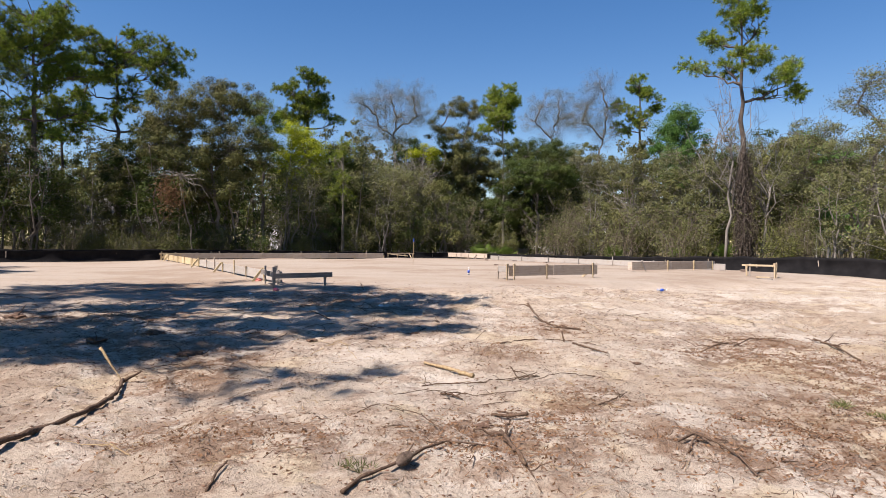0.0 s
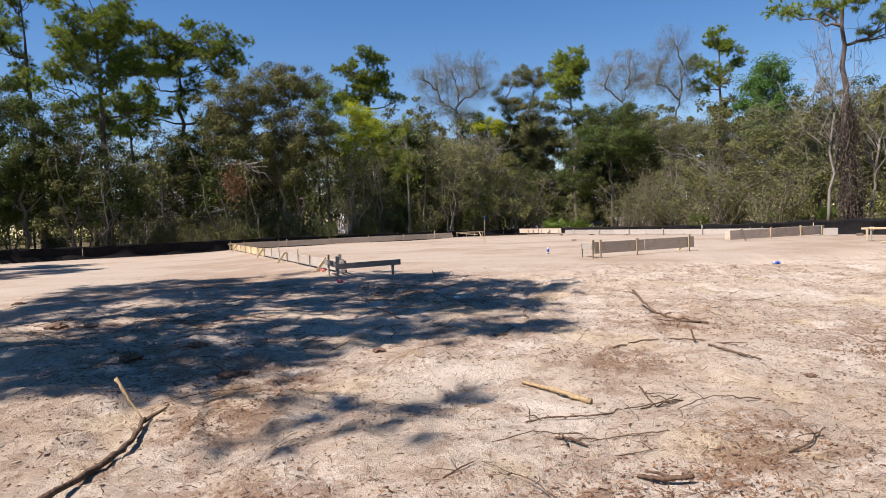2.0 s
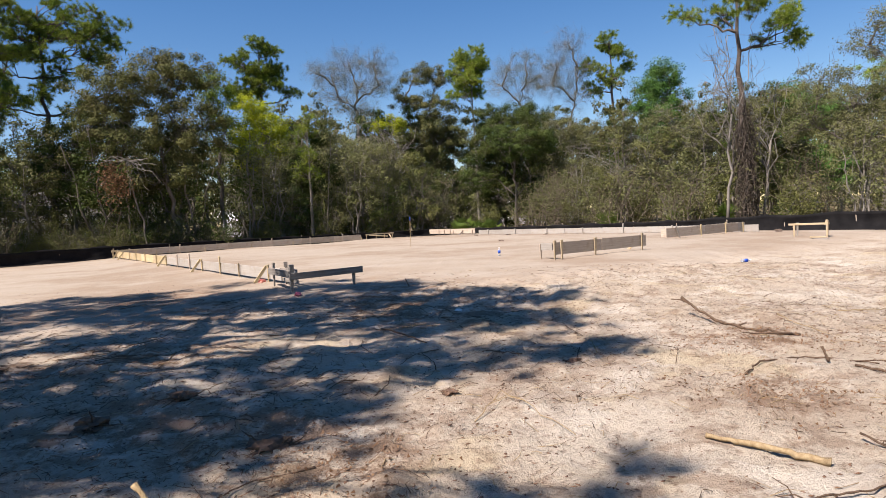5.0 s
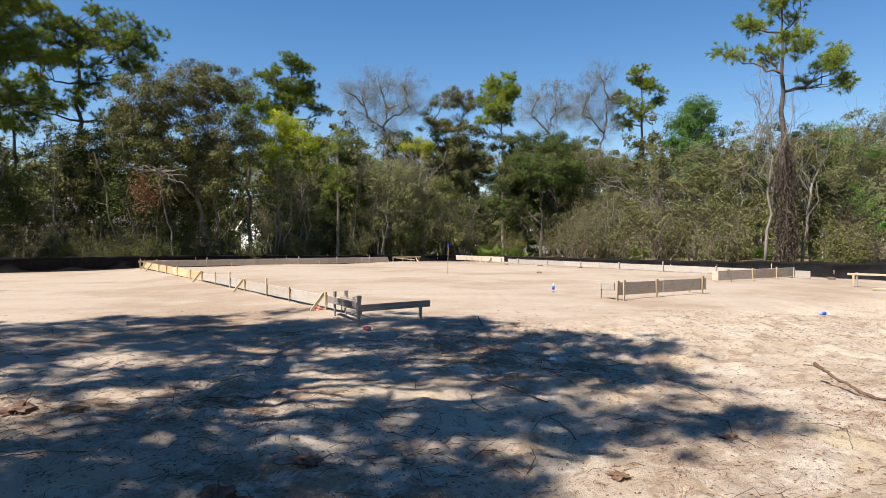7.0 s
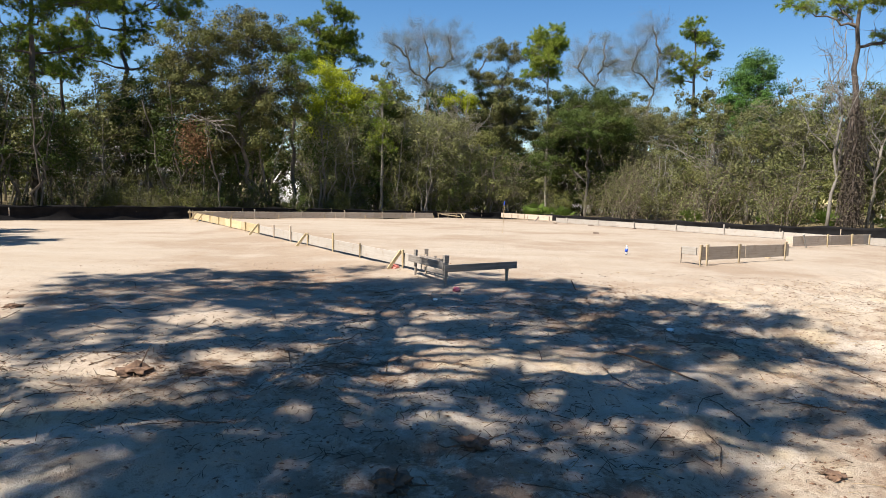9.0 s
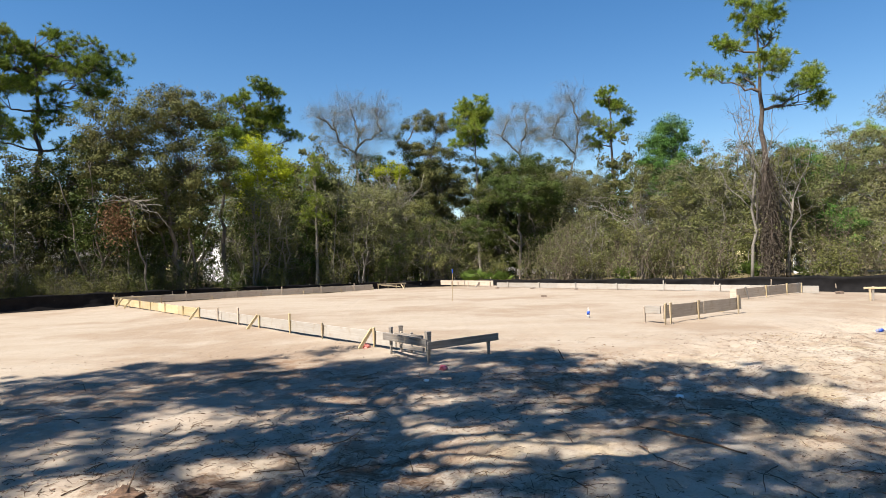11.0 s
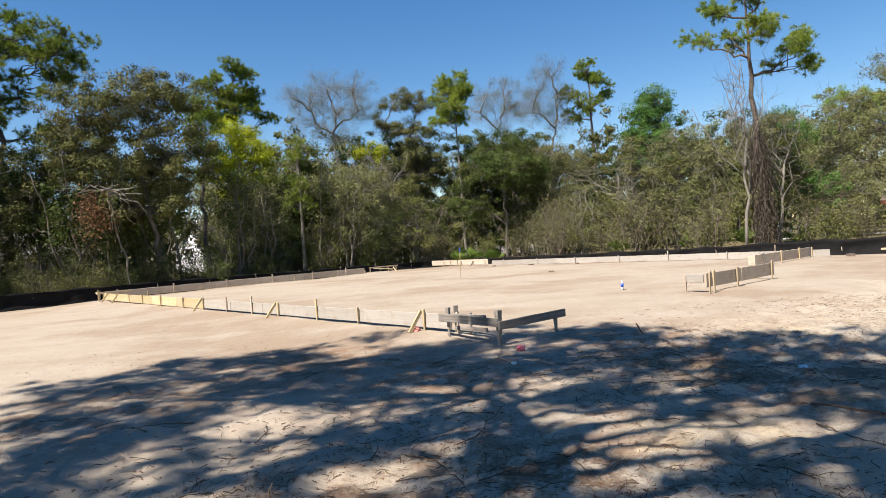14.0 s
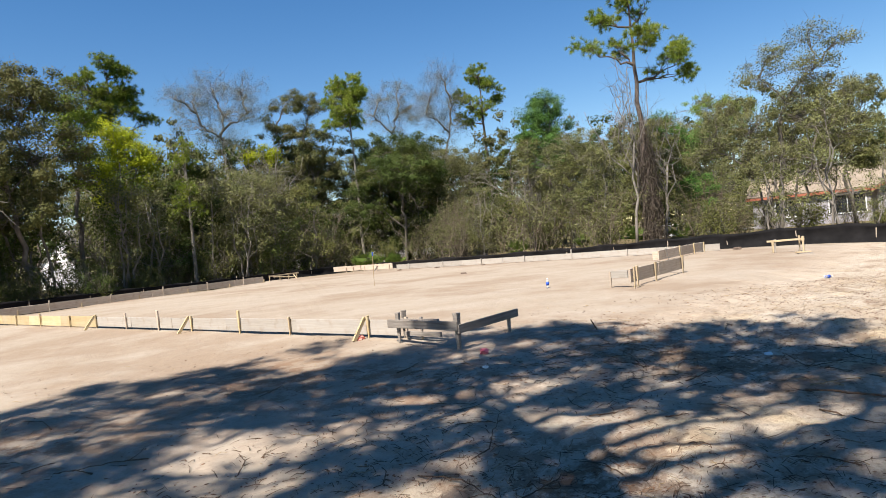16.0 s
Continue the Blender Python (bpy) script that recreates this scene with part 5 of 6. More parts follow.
# low sunlit bushes along the fence
for k in range(34):
    u, v = -5 + 15 * k / 33 + rr.uniform(-0.25, 0.25), 24.4 + rr.uniform(0, 2.2)
    x, y = at_house(u, v)
    if gable_gap(x, y) or hollow(x, y) or (-0.6 < x < 1.8):
        continue
    s = rr.uniform(0.28, 0.55)
    copy_thing(protos[rr.choice((1, 3, 2, 3, 1))], Matrix()).matrix_basis = pose(x, y, float(lay(x, y)[0]), 0, 0, rr.uniform(0, 360)) @ Matrix.Diagonal((s, s, s, 1))

# low dark bushes below the white gable
for x, y, s, i in ((-16.2, 37.0, 0.44, 5), (-14.9, 37.6, 0.40, 5), (-13.7, 37.2, 0.5, 0), (-15.5, 38.4, 0.46, 5), (-17.6, 36.0, 0.5, 0)):
    copy_thing(protos[i], Matrix()).matrix_basis = pose(x, y, float(lay(x, y)[0]), 0, 0, 700 * s) @ Matrix.Diagonal((s, s, s, 1))

# a dark thicket further in
for k in range(52):
    u = -30 + 62 * k / 51 + rr.uniform(-0.6, 0.6)
    x, y = at_house(u, 35 + rr.uniform(-2.5, 3.5) - max(0, u - 18) * 0.55)
    if gable_gap(x, y) or hollow(x, y) or math.hypot(x - 0.8, y - 54) < 2.2 or (x < -19 and y < 47):
        continue
    s = rr.uniform(1.0, 1.5)
    copy_thing(protos[(0, 5, 1, 5)[k % 4]], Matrix()).matrix_basis = pose(x, y, 0.2, 0, 0, rr.uniform(0, 360)) @ Matrix.Diagonal((s, s, s, 1))

# thin young trees that stand close in the shade


def sapling(kind, h, seed):
    rng = np.random.default_rng(seed)
    bark = BARK_PALE if kind == "grey" else BARK_OAK
    ob = thing("sapling", 0, 0, 0, 0, {"grey": "thin pale sapling with sparse leaves in the woods", "dark": "thin dark sapling with sparse leaves in the woods",
                                        "olive": "thin crooked sapling with olive leaves in the woods"}[kind], "tree", "saplings")
    trunk = polyline(rng, (0, 0, -0.1), (rng.normal(0, 0.5), rng.normal(0, 0.5), h), 0.055, 0.015, 10, 0.06)
    under("trunk", skin_mesh("trunk", [trunk], bark, 6), ob)
    t, C, N = Wood(), [], []
    for q in range(15):
        a = trunk[1][rng.integers(3, 10)]
        e = a + np.array([rng.normal(0, 0.75), rng.normal(0, 0.75), rng.uniform(-0.1, 0.8)])
        t.add(polyline(rng, a, e, 0.016, 0.006, 4, 0.12))
        for _ in range(3):
            f = e + rng.normal(0, 0.3, 3)
            t.add(polyline(rng, e, f, 0.006, 0.003, 2, 0.12))
            o = rng.normal(0, 0.2, (40, 3))
            C.append(f + o)
            N.append(o)
    under("branchwork", t.mesh("branchwork", bark, 3), ob, kind="stuff")
    under("crown", fast_mesh("crown", *leaf_blades(rng, np.concatenate(C), 0.105, np.concatenate(N)), LEAF[kind]), ob, kind="stuff")
    return ob


young = [sapling("dark", 6.2, 31), sapling("olive", 7.0, 32), sapling("grey", 6.0, 33), sapling("dark", 7.6, 34)]
first = set()
for k in range(70):
    u = -26 + 47 * k / 69 + rr.uniform(-0.4, 0.4)
    v = 25.0 + rr.uniform(0, 9)
    x, y = at_house(u, v)
    if (-1.0 < x < 2.0 and y < 55) or gable_gap(x, y) or hollow(x, y):
        continue
    i = rr.choice((0, 1, 3, 0, 2)) if u < 8 else rr.choice((2, 1, 2, 2))
    s = rr.uniform(0.7, 1.15)
    m = pose(x, y, float(lay(x, y)[0]), rr.uniform(-5, 5), rr.uniform(-5, 5), rr.uniform(0, 360)) @ Matrix.Diagonal((s, s, s, 1))
    if i in first:
        copy_thing(young[i], Matrix()).matrix_basis = m
    else:
        first.add(i)
        young[i].matrix_basis = m

# small trees between the tall ones: crooked stems, crowns in clumps from the knee up


def understory(kind, h, seed):
    rng = np.random.default_rng(seed)
    bark = BARK_PALE if kind == "grey" else BARK_OAK
    ob = thing("small_tree", 0, 0, 0, 0, {"grey": "small grey-green tree with pale thin stems in the woods", "dark": "small dark green tree with thin stems in the woods",
                                           "olive": "small olive-green tree with crooked stems in the woods", "green": "small bright green tree in the woods"}[kind], "tree", "small trees")
    nodes = []
    for k in range(3):
        top = np.array([rng.normal(0, 0.13 * h), rng.normal(0, 0.13 * h), h * rng.uniform(0.65, 0.95)])
        stem = polyline(rng, (rng.normal(0, 0.25), rng.normal(0, 0.25), -0.1), top, 0.062, 0.016, 9, 0.07)
        under("trunk", skin_mesh("trunk", [stem], bark, 6), ob)
        nodes.append(stem[1])
    nodes = np.concatenate(nodes)
    n = int(5.2 * h)
    z = h * (0.22 + 0.78 * rng.uniform(0, 1, n) ** 0.8)
    ang, rad = rng.uniform(0, 6.28, n), 0.30 * h * np.sqrt(rng.uniform(0.05, 1, n)) * np.sin(math.pi * np.clip(0.22 + 0.70 * z / h, 0, 1))
    pts = np.column_stack([np.cos(ang) * rad, np.sin(ang) * rad, z])
    t, C, N = Wood(), [], []
    per = 70 if kind == "grey" else 120
    for p in pts:
        cost = np.linalg.norm((nodes - p) * np.array([1, 1, 0.7]), axis=1) + np.where(nodes[:, 2] > p[2], 2.0, 0.0)
        a = nodes[np.argmin(cost)]
        t.add(polyline(rng, a, p, 0.020, 0.007, 3, 0.12))
        for _ in range(4 if kind == "grey" else 2):
            t.add(polyline(rng, a + (p - a) * rng.uniform(0.4, 1), p + rng.normal(0, 0.42, 3), 0.008, 0.003, 2, 0.12))
        o = in_ball(rng, per, 0.5) * np.array([1, 1, 0.62])
        C.append(p + o * rng.uniform(0.32, 0.68))
        N.append(o + np.array([0, 0, 0.25]) + 0.3 * p / h)
    C = np.concatenate(C)
    C[:, 2] = np.abs(C[:, 2])
    under("branchwork", t.mesh("branchwork", bark, 3), ob, kind="stuff")
    under("crown", fast_mesh("crown", *leaf_blades(rng, C, 0.095, np.concatenate(N)), LEAF[kind]), ob, kind="stuff")
    return ob


small = [understory("grey", 6.5, 71), understory("olive", 7.2, 72), understory("dark", 6.6, 73), understory("grey", 5.2, 74), understory("olive", 5.4, 75), understory("green", 5.0, 76)]
placed = set()
for k in range(74):
    if k < 56:
        u = -25 + 46 * k / 55 + rr.uniform(-0.4, 0.4)
        v = 25.5 + rr.uniform(0, 8.5)
        i = rr.choice((2, 4, 1, 4, 2)) if u < -2 else rr.choice((0, 1, 2, 3, 4)) if u < 6 else rr.choice((0, 3, 1, 0, 3, 4, 5))
    else:
        u, v = 23.2 + rr.uniform(0, 5.5), 24 - 30 * (k - 56) / 17
        i = rr.choice((0, 1, 3, 4, 0))
    x, y = at_house(u, v)
    if (-1.2 < x < 2.2 and y < 54) or (u < -6 and k % 2) or gable_gap(x, y) or hollow(x, y) or pine_foot(x, y):
        continue
    sc = rr.uniform(0.75, 1.2) * (0.8 if v < 6 else 1.0)
    m = pose(x, y, float(lay(x, y)[0]), rr.uniform(-4, 4), rr.uniform(-4, 4), rr.uniform(0, 360)) @ Matrix.Diagonal((sc, sc, sc, 1))
    if i in placed:
        copy_thing(small[i], Matrix()).matrix_basis = m
    else:
        placed.add(i)
        small[i].matrix_basis = m

# far trees that close the woods behind
far_protos = [oak(-40.0, 62.0, [(0, 0, 8.2, 2.4, 1.3), (-2.2, 0.4, 6.6, 2.2, 1.6), (2.1, -0.3, 6.9, 2.2, 1.6), (0.2, 0.5, 4.8, 2.8, 1.6), (-1.6, 0, 3.0, 2.2, 1.4), (1.8, 0, 3.1, 2.2, 1.4)], k, None, 0.16, 0.21)
              for k in ("olive", "dark", "grey")]
for k in range(52):
    a = radians(-62 + 124 * k / 51)
    d = rr.uniform(62, 96)
    x, y = -2 + d * math.sin(a), 0 + d * math.cos(a)
    if any(math.hypot(x - hx, y - hy) < 5.5 or gable_gap(x, y) for hx, hy in ((-31, 52), (-24.0, 73), (-16, 67), (-10, 67), (-3.2, 70), (6.5, 72), (39, 40))):
        continue
    s = rr.uniform(0.95, 1.3) * d / 78
    cp = copy_thing(far_protos[k % 3], Matrix())
    cp.matrix_basis = pose(x, y, 0.2, 0, 0, rr.uniform(0, 360)) @ Matrix.Diagonal((s, s, s, 1))


for k in range(30):
    a = radians(-50 + 92 * k / 29 + rr.uniform(-1, 1))
    d = rr.uniform(55, 62)
    x, y = -2 + d * math.sin(a), d * math.cos(a)
    if any(math.hypot(x - hx, y - hy) < 5.5 or gable_gap(x, y) for hx, hy in ((-31, 52), (-24.0, 73), (-16, 67), (-10, 67), (-3.2, 70), (6.5, 72), (39, 40), (0.5, 53))):
        continue
    s = rr.uniform(0.9, 1.25)
    cp = copy_thing(far_protos[(k * 2) % 3], Matrix())
    cp.matrix_basis = pose(x, y, 0.2, 0, 0, rr.uniform(0, 360)) @ Matrix.Diagonal((s * 0.85, s * 0.85, s, 1))


def far_woods():
    """The woods that go on behind, too far to tell one tree from the next."""
    rng = np.random.default_rng(61)
    n = 4200
    a, d = np.radians(rng.uniform(-85, 85, n)), rng.uniform(98, 116, n)
    top = 3.5 + 6.0 * vnoise(np.degrees(a) * 0.45 + 50, d * 0.05, 62)
    c = np.column_stack([-2 + d * np.sin(a), d * np.cos(a), rng.uniform(0, 1, n) ** 0.8 * top])
    P = np.repeat(c, 30, axis=0) + rng.normal(0, 0.75, (n * 30, 3))
    P[:, 2] = np.abs(P[:, 2])
    tagged(new("far_woods", fast_mesh("far_woods", *leaf_blades(rng, P, 0.5), LEAF["olive"])), "distant woods behind the building lot", "woods", kind="stuff")


far_woods()

# oaks that fill the middle of the woods
mid_protos = [oak(20.0 + 5 * i, 66.0, [(0, 0, 8.4, 2.2, 1.2), (-2.0, 0.4, 7.0, 2.0, 1.5), (1.9, -0.3, 7.2, 2.0, 1.4), (0.2, 0.5, 5.2, 2.5, 1.6), (-1.6, 0, 3.4, 2.0, 1.4), (1.8, 0, 3.3, 2.0, 1.4)], k, None, 0.34, 0.135)
              for i, k in enumerate(("grey", "olive", "dark"))]
for k in range(21):
    a = radians(-24 + 2.5 * k + rr.uniform(-0.7, 0.7))
    d = rr.uniform(57, 63)
    x, y = d * math.sin(a), d * math.cos(a)
    if gable_gap(x, y) or any(math.hypot(x - hx, y - hy) < 5.0 for hx, hy in ((-24.0, 73), (-16, 67), (-3.2, 70), (6.5, 72))):
        continue
    s = rr.uniform(0.92, 1.15)
    copy_thing(mid_protos[(0, 1, 0, 2)[k % 4]], Matrix()).matrix_basis = pose(x, y, 0.15, 0, 0, rr.uniform(0, 360)) @ Matrix.Diagonal((s, s, s, 1))

# tall trees out of view beside the lot, added to shade the woods' left edge
for x, y, s in ((-39.5, 29.0, 1.6), (-37.0, 23.5, 1.5), (-44.0, 34.0, 1.7), (-34.0, 19.0, 1.4)):
    copy_thing(far_protos[1], Matrix()).matrix_basis = pose(x, y, float(lay(x, y)[0]) - 0.1, 0, 0, 50 * s) @ Matrix.Diagonal((s, s, s, 1))

# unseen trees round the lot behind the way in, added for bounced light and reflections
for k in range(22):
    a = radians(68 + 224 * k / 21 + rr.uniform(-2, 2))
    d = rr.uniform(25, 34)
    x, y = -4 + d * math.sin(a), 2 + d * math.cos(a)
    s = rr.uniform(1.1, 1.5)
    cp = copy_thing(far_protos[k % 3], Matrix())
    cp.matrix_basis = pose(x, y, float(lay(x, y)[0]) - 0.1, 0, 0, rr.uniform(0, 360)) @ Matrix.Diagonal((s, s, s * 1.1, 1))


def palmetto(x, y, s, seed):
    rng = np.random.default_rng(seed)
    V, Fc = [], []
    for k in range(12):
        a, el = rng.uniform(0, 6.28), rng.uniform(0.5, 1.3)
        d = np.array([math.cos(a) * math.cos(el), math.sin(a) * math.cos(el), math.sin(el)])
        hub = d * s * rng.uniform(0.5, 0.8)
        side = np.cross(d, (0, 0, 1.0))
        side /= np.linalg.norm(side)
        upv = np.cross(side, d)
        b = len(V)
        V += [np.zeros(3), hub + side * 0.008, hub - side * 0.008]
        Fc.append((b, b + 1, b + 2))
        for j in range(13):
            q = -1.3 + 2.6 * j / 12
            r = d * math.cos(q) + side * math.sin(q) + upv * 0.15
            t = hub + r * s * 0.55 + np.array([0, 0, -0.06 * s])
            n = np.cross(r, upv)
            n /= np.linalg.norm(n)
            b = len(V)
            V += [hub, hub + r * s * 0.2 + n * 0.025 * s, t]
            Fc.append((b, b + 1, b + 2))
            b = len(V)
            V += [hub, t, hub + r * s * 0.2 - n * 0.025 * s]
            Fc.append((b, b + 1, b + 2))
    ob = thing("palmetto", x, y, float(lay(x, y)[0]), 0, "bright green saw palmetto with fan fronds", "plant", "palmettos")
    under("fronds", fast_mesh("fronds", np.array(V), np.array(Fc), LEAF["palm"]), ob)


for i, (x, y, s) in enumerate(((-0.6, 44.5, 1.1), (0.3, 44.2, 0.95), (1.2, 44.0, 0.9), (17.0, 37.5, 1.2), (11.5, 38.5, 1.1), (8.0, 40.5, 1.0), (14.0, 37.8, 1.2))):
    palmetto(x, y, s, 40 + i)

# ---------------------------------------------------------------- sticks on the sand


def stick(name, pts, r0, r1, mat, label, seed, forks=0, lift=0.6, group="fallen sticks", n=7):
    """A bent tapering stick that lies through a few ground places (x, y, height over the sand)."""
    rng = np.random.default_rng(seed)
    ob = thing(name, pts[0][0], pts[0][1], 0.0, 0, label, "stick", group)
    base = np.array([pts[0][0], pts[0][1], 0.0])
    P = np.array([(x, y, ground_z(x, y) + z + r0 * lift) for x, y, z in pts]) - base
    segs = []
    for k in range(len(P) - 1):
        f0, f1 = k / (len(P) - 1), (k + 1) / (len(P) - 1)
        segs.append(polyline(rng, P[k], P[k + 1], r0 + (r1 - r0) * f0, r0 + (r1 - r0) * f1, 7, 0.04))
    segs = [(s[0], s[1], s[2] * 0.68, s[3] * 0.68) for s in segs]
    under("wood", skin_mesh("wood", segs, mat, n, 0.11), ob)
    for _ in range(forks):
        k = rng.integers(0, len(P) - 1)
        a = P[k] + (P[k + 1] - P[k]) * rng.uniform(0.2, 0.9)
        e = a + np.array([rng.normal(0, 0.2), rng.normal(0, 0.2), rng.uniform(0.0, 0.06)])
        under("side_twig", skin_mesh("side_twig", [polyline(rng, a, e, r1 * 0.8, r1 * 0.35, 4, 0.1)], mat, 5), ob)
    return ob


big = stick("branch", [(-1.90, 1.95, 0.035), (-1.95, 2.44, 0.035), (-1.92, 2.92, 0.030), (-2.0, 3.58, 0.025), (-2.14, 4.0, 0.02), (-2.3, 4.35, 0.03)], 0.036, 0.027, STICK, "long dark bent branch with a broken upright end", 1)
rng = np.random.default_rng(2)
zb = ground_z(-2.3, 4.35)
a, b = (-2.3 + 1.9, 4.35 - 1.95, zb + 0.03), (-2.56 + 1.9, 4.4 - 1.95, zb + 0.34)
under("broken_end", skin_mesh("broken_end", [polyline(rng, a, b, 0.008, 0.014, 8, 0.07)], STICK_PALE, 7, 0.12), big, "pale splintered end")
under("stub", skin_mesh("stub", [polyline(rng, a, (-2.15 + 1.9, 4.42 - 1.95, zb + 0.12), 0.02, 0.008, 3, 0.08)], STICK, 6), big)
stick("branch", [(0.46, 5.41, 0.005), (0.71, 5.25, 0.01), (1.0, 5.03, 0.005)], 0.024, 0.032, STICK_PALE, "peeled yellow piece of split wood on sand", 3)
stick("branch", [(1.66, 9.3, 0.20), (1.74, 9.1, 0.09), (1.84, 8.7, 0.02), (1.98, 8.3, 0.0), (2.38, 7.98, 0.0)], 0.026, 0.016, STICK, "crooked branch rising at one end from the sand", 4, 3)
stick("branch", [(1.25, 6.66, 0.0), (1.57, 7.1, 0.02), (2.02, 7.22, 0.02), (2.45, 6.88, 0.0)], 0.013, 0.009, STICK, "thin crooked stick on sand", 5, 2)
stick("branch", [(2.15, 6.71, 0.0), (2.36, 6.38, 0.01), (2.5, 6.24, 0.0)], 0.018, 0.012, STICK, "short dark stick on pale sand", 41)
stick("branch", [(2.06, 6.92, 0.0), (2.03, 6.97, 0.13)], 0.020, 0.014, STICK, "short broken stub standing in sand", 6)
stick("branch", [(0.44, 2.01, 0.0), (0.51, 2.18, 0.01), (0.72, 2.45, 0.02), (0.81, 2.68, 0.02), (0.94, 2.89, 0.02), (1.2, 2.86, 0.0)], 0.019, 0.010, STICK, "dark forked root lying beside a pine cone", 7, 4)
stick("branch", [(1.30, 3.34, 0.0), (1.37, 2.95, 0.015), (1.46, 2.5, 0.01)], 0.022, 0.017, STICK, "short thick brown root", 8, 2)
stick("branch", [(1.27, 3.29, 0.0), (1.44, 2.68, 0.02), (1.54, 2.21, 0.01)], 0.012, 0.007, STICK, "thin dark root on sand", 9, 3)
stick("branch", [(2.51, 3.09, 0.0), (2.65, 3.23, 0.04), (2.78, 3.14, 0.03), (2.87, 2.96, 0.02), (2.87, 2.65, 0.0)], 0.014, 0.009, STICK, "dark stick lying on rooty sand", 10, 3)
stick("branch", [(2.67, 3.23, 0.04), (2.55, 2.98, 0.0)], 0.012, 0.009, STICK, "short dark stick on rooty sand", 42)
stick("branch", [(5.64, 8.15, 0.03), (5.66, 7.6, 0.03), (5.62, 6.9, 0.0)], 0.024, 0.014, STICK, "thick dark branch on rooty sand", 11, 4)
stick("branch", [(3.73, 6.86, 0.0), (4.09, 7.38, 0.04), (4.3, 7.58, 0.0)], 0.018, 0.010, STICK, "thin bent stick on sand", 12, 3)
stick("branch", [(4.3, 7.38, 0.0), (4.66, 7.8, 0.02), (5.03, 7.79, 0.0)], 0.014, 0.009, STICK, "thin bent stick on sand", 43, 1)
stick("branch", [(2.13, 4.2, 0.0), (2.25, 4.26, 0.02), (2.42, 4.53, 0.03)], 0.010, 0.006, STICK, "thin stick on pale sand", 13, 2)
stick("branch", [(1.22, 3.72, 0.0), (1.35, 3.69, 0.02), (1.51, 3.68, 0.03)], 0.018, 0.020, STICK, "short dark stick with a knob", 14, 1)
stick("branch", [(-0.33, 1.99, 0.0), (-0.36, 2.19, 0.02), (-0.35, 2.31, 0.01)], 0.014, 0.009, STICK, "short broken stick on sand", 15)
stick("branch", [(-1.88, 12.8, 0.0), (-1.95, 12.83, 0.15)], 0.018, 0.012, STICK, "short broken stub standing in sand", 16)
stick("branch", [(-1.94, 9.06, 0.02), (-1.68, 8.70, 0.03), (-1.38, 8.27, 0.0)], 0.017, 0.010, STICK, "thin dark stick in tree shade", 18, 1)
stick("branch", [(-5.38, 8.98, 0.0), (-5.15, 8.65, 0.03), (-5.0, 8.25, 0.0)], 0.009, 0.005, STICK, "thin dark twig in tree shade", 19, 1)
stick("branch", [(-4.9, 8.21, 0.01), (-4.64, 8.31, 0.03), (-4.34, 8.62, 0.0)], 0.008, 0.004, STICK, "thin dark twig in tree shade", 20, 1)
stick("branch", [(-4.96, 9.04, 0.01), (-4.78, 9.15, 0.03), (-4.44, 9.86, 0.0)], 0.009, 0.004, STICK, "thin dark twig in tree shade", 44, 1)
stick("branch", [(0.55, 4.51, 0.0), (0.75, 4.64, 0.02), (0.99, 4.65, 0.02), (1.36, 4.92, 0.02), (1.67, 5.11, 0.0)], 0.010, 0.006, STICK, "long thin bent stick on pale sand", 21, 3)
stick("branch", [(-0.94, 5.94, 0.0), (-0.72, 6.36, 0.05), (-0.31, 5.54, 0.0)], 0.007, 0.004, STICK_PALE, "thin pale twig on sand", 22, 2)
stick("branch", [(1.38, 5.39, 0.05), (1.46, 4.94, 0.0), (1.64, 5.16, 0.03)], 0.010, 0.006, STICK, "small dark branching twig", 45, 3)
stick("branch", [(0.76, 4.18, 0.0), (0.86, 4.15, 0.02), (0.96, 4.11, 0.0)], 0.016, 0.010, STICK, "short dark stick on pale sand", 46, 2)
rs = random.Random(5)
for k in range(42):
    x, y = rs.uniform(-3.0, 6.0), rs.uniform(2.2, 10.5)
    a, L = rs.uniform(0, 6.28), rs.uniform(0.2, 0.75)
    c, s = math.cos(a) * L / 2, math.sin(a) * L / 2
    stick("twig", [(x - c, y - s, 0.0), (x + s * 0.2, y - c * 0.2, rs.uniform(0.0, 0.04)), (x + c, y + s, 0.01)], rs.uniform(0.005, 0.011), 0.004, STICK if k % 5 else STICK_PALE,
          "thin dry twig on sand", 50 + k, 1 + k % 2, group="twigs", n=5)
for k in range(44):
    x, y = rs.uniform(-9.0, 0.0), rs.uniform(6.5, 12.5)
    a, L = rs.uniform(0, 6.28), rs.uniform(0.2, 0.6)
    c, s = math.cos(a) * L / 2, math.sin(a) * L / 2
    stick("twig", [(x - c, y - s, 0.0), (x + s * 0.2, y - c * 0.2, rs.uniform(0.0, 0.03)), (x + c, y + s, 0.01)], rs.uniform(0.006, 0.011), 0.004, STICK,
          "thin dark twig in tree shade", 150 + k, k % 2, group="twigs", n=5)


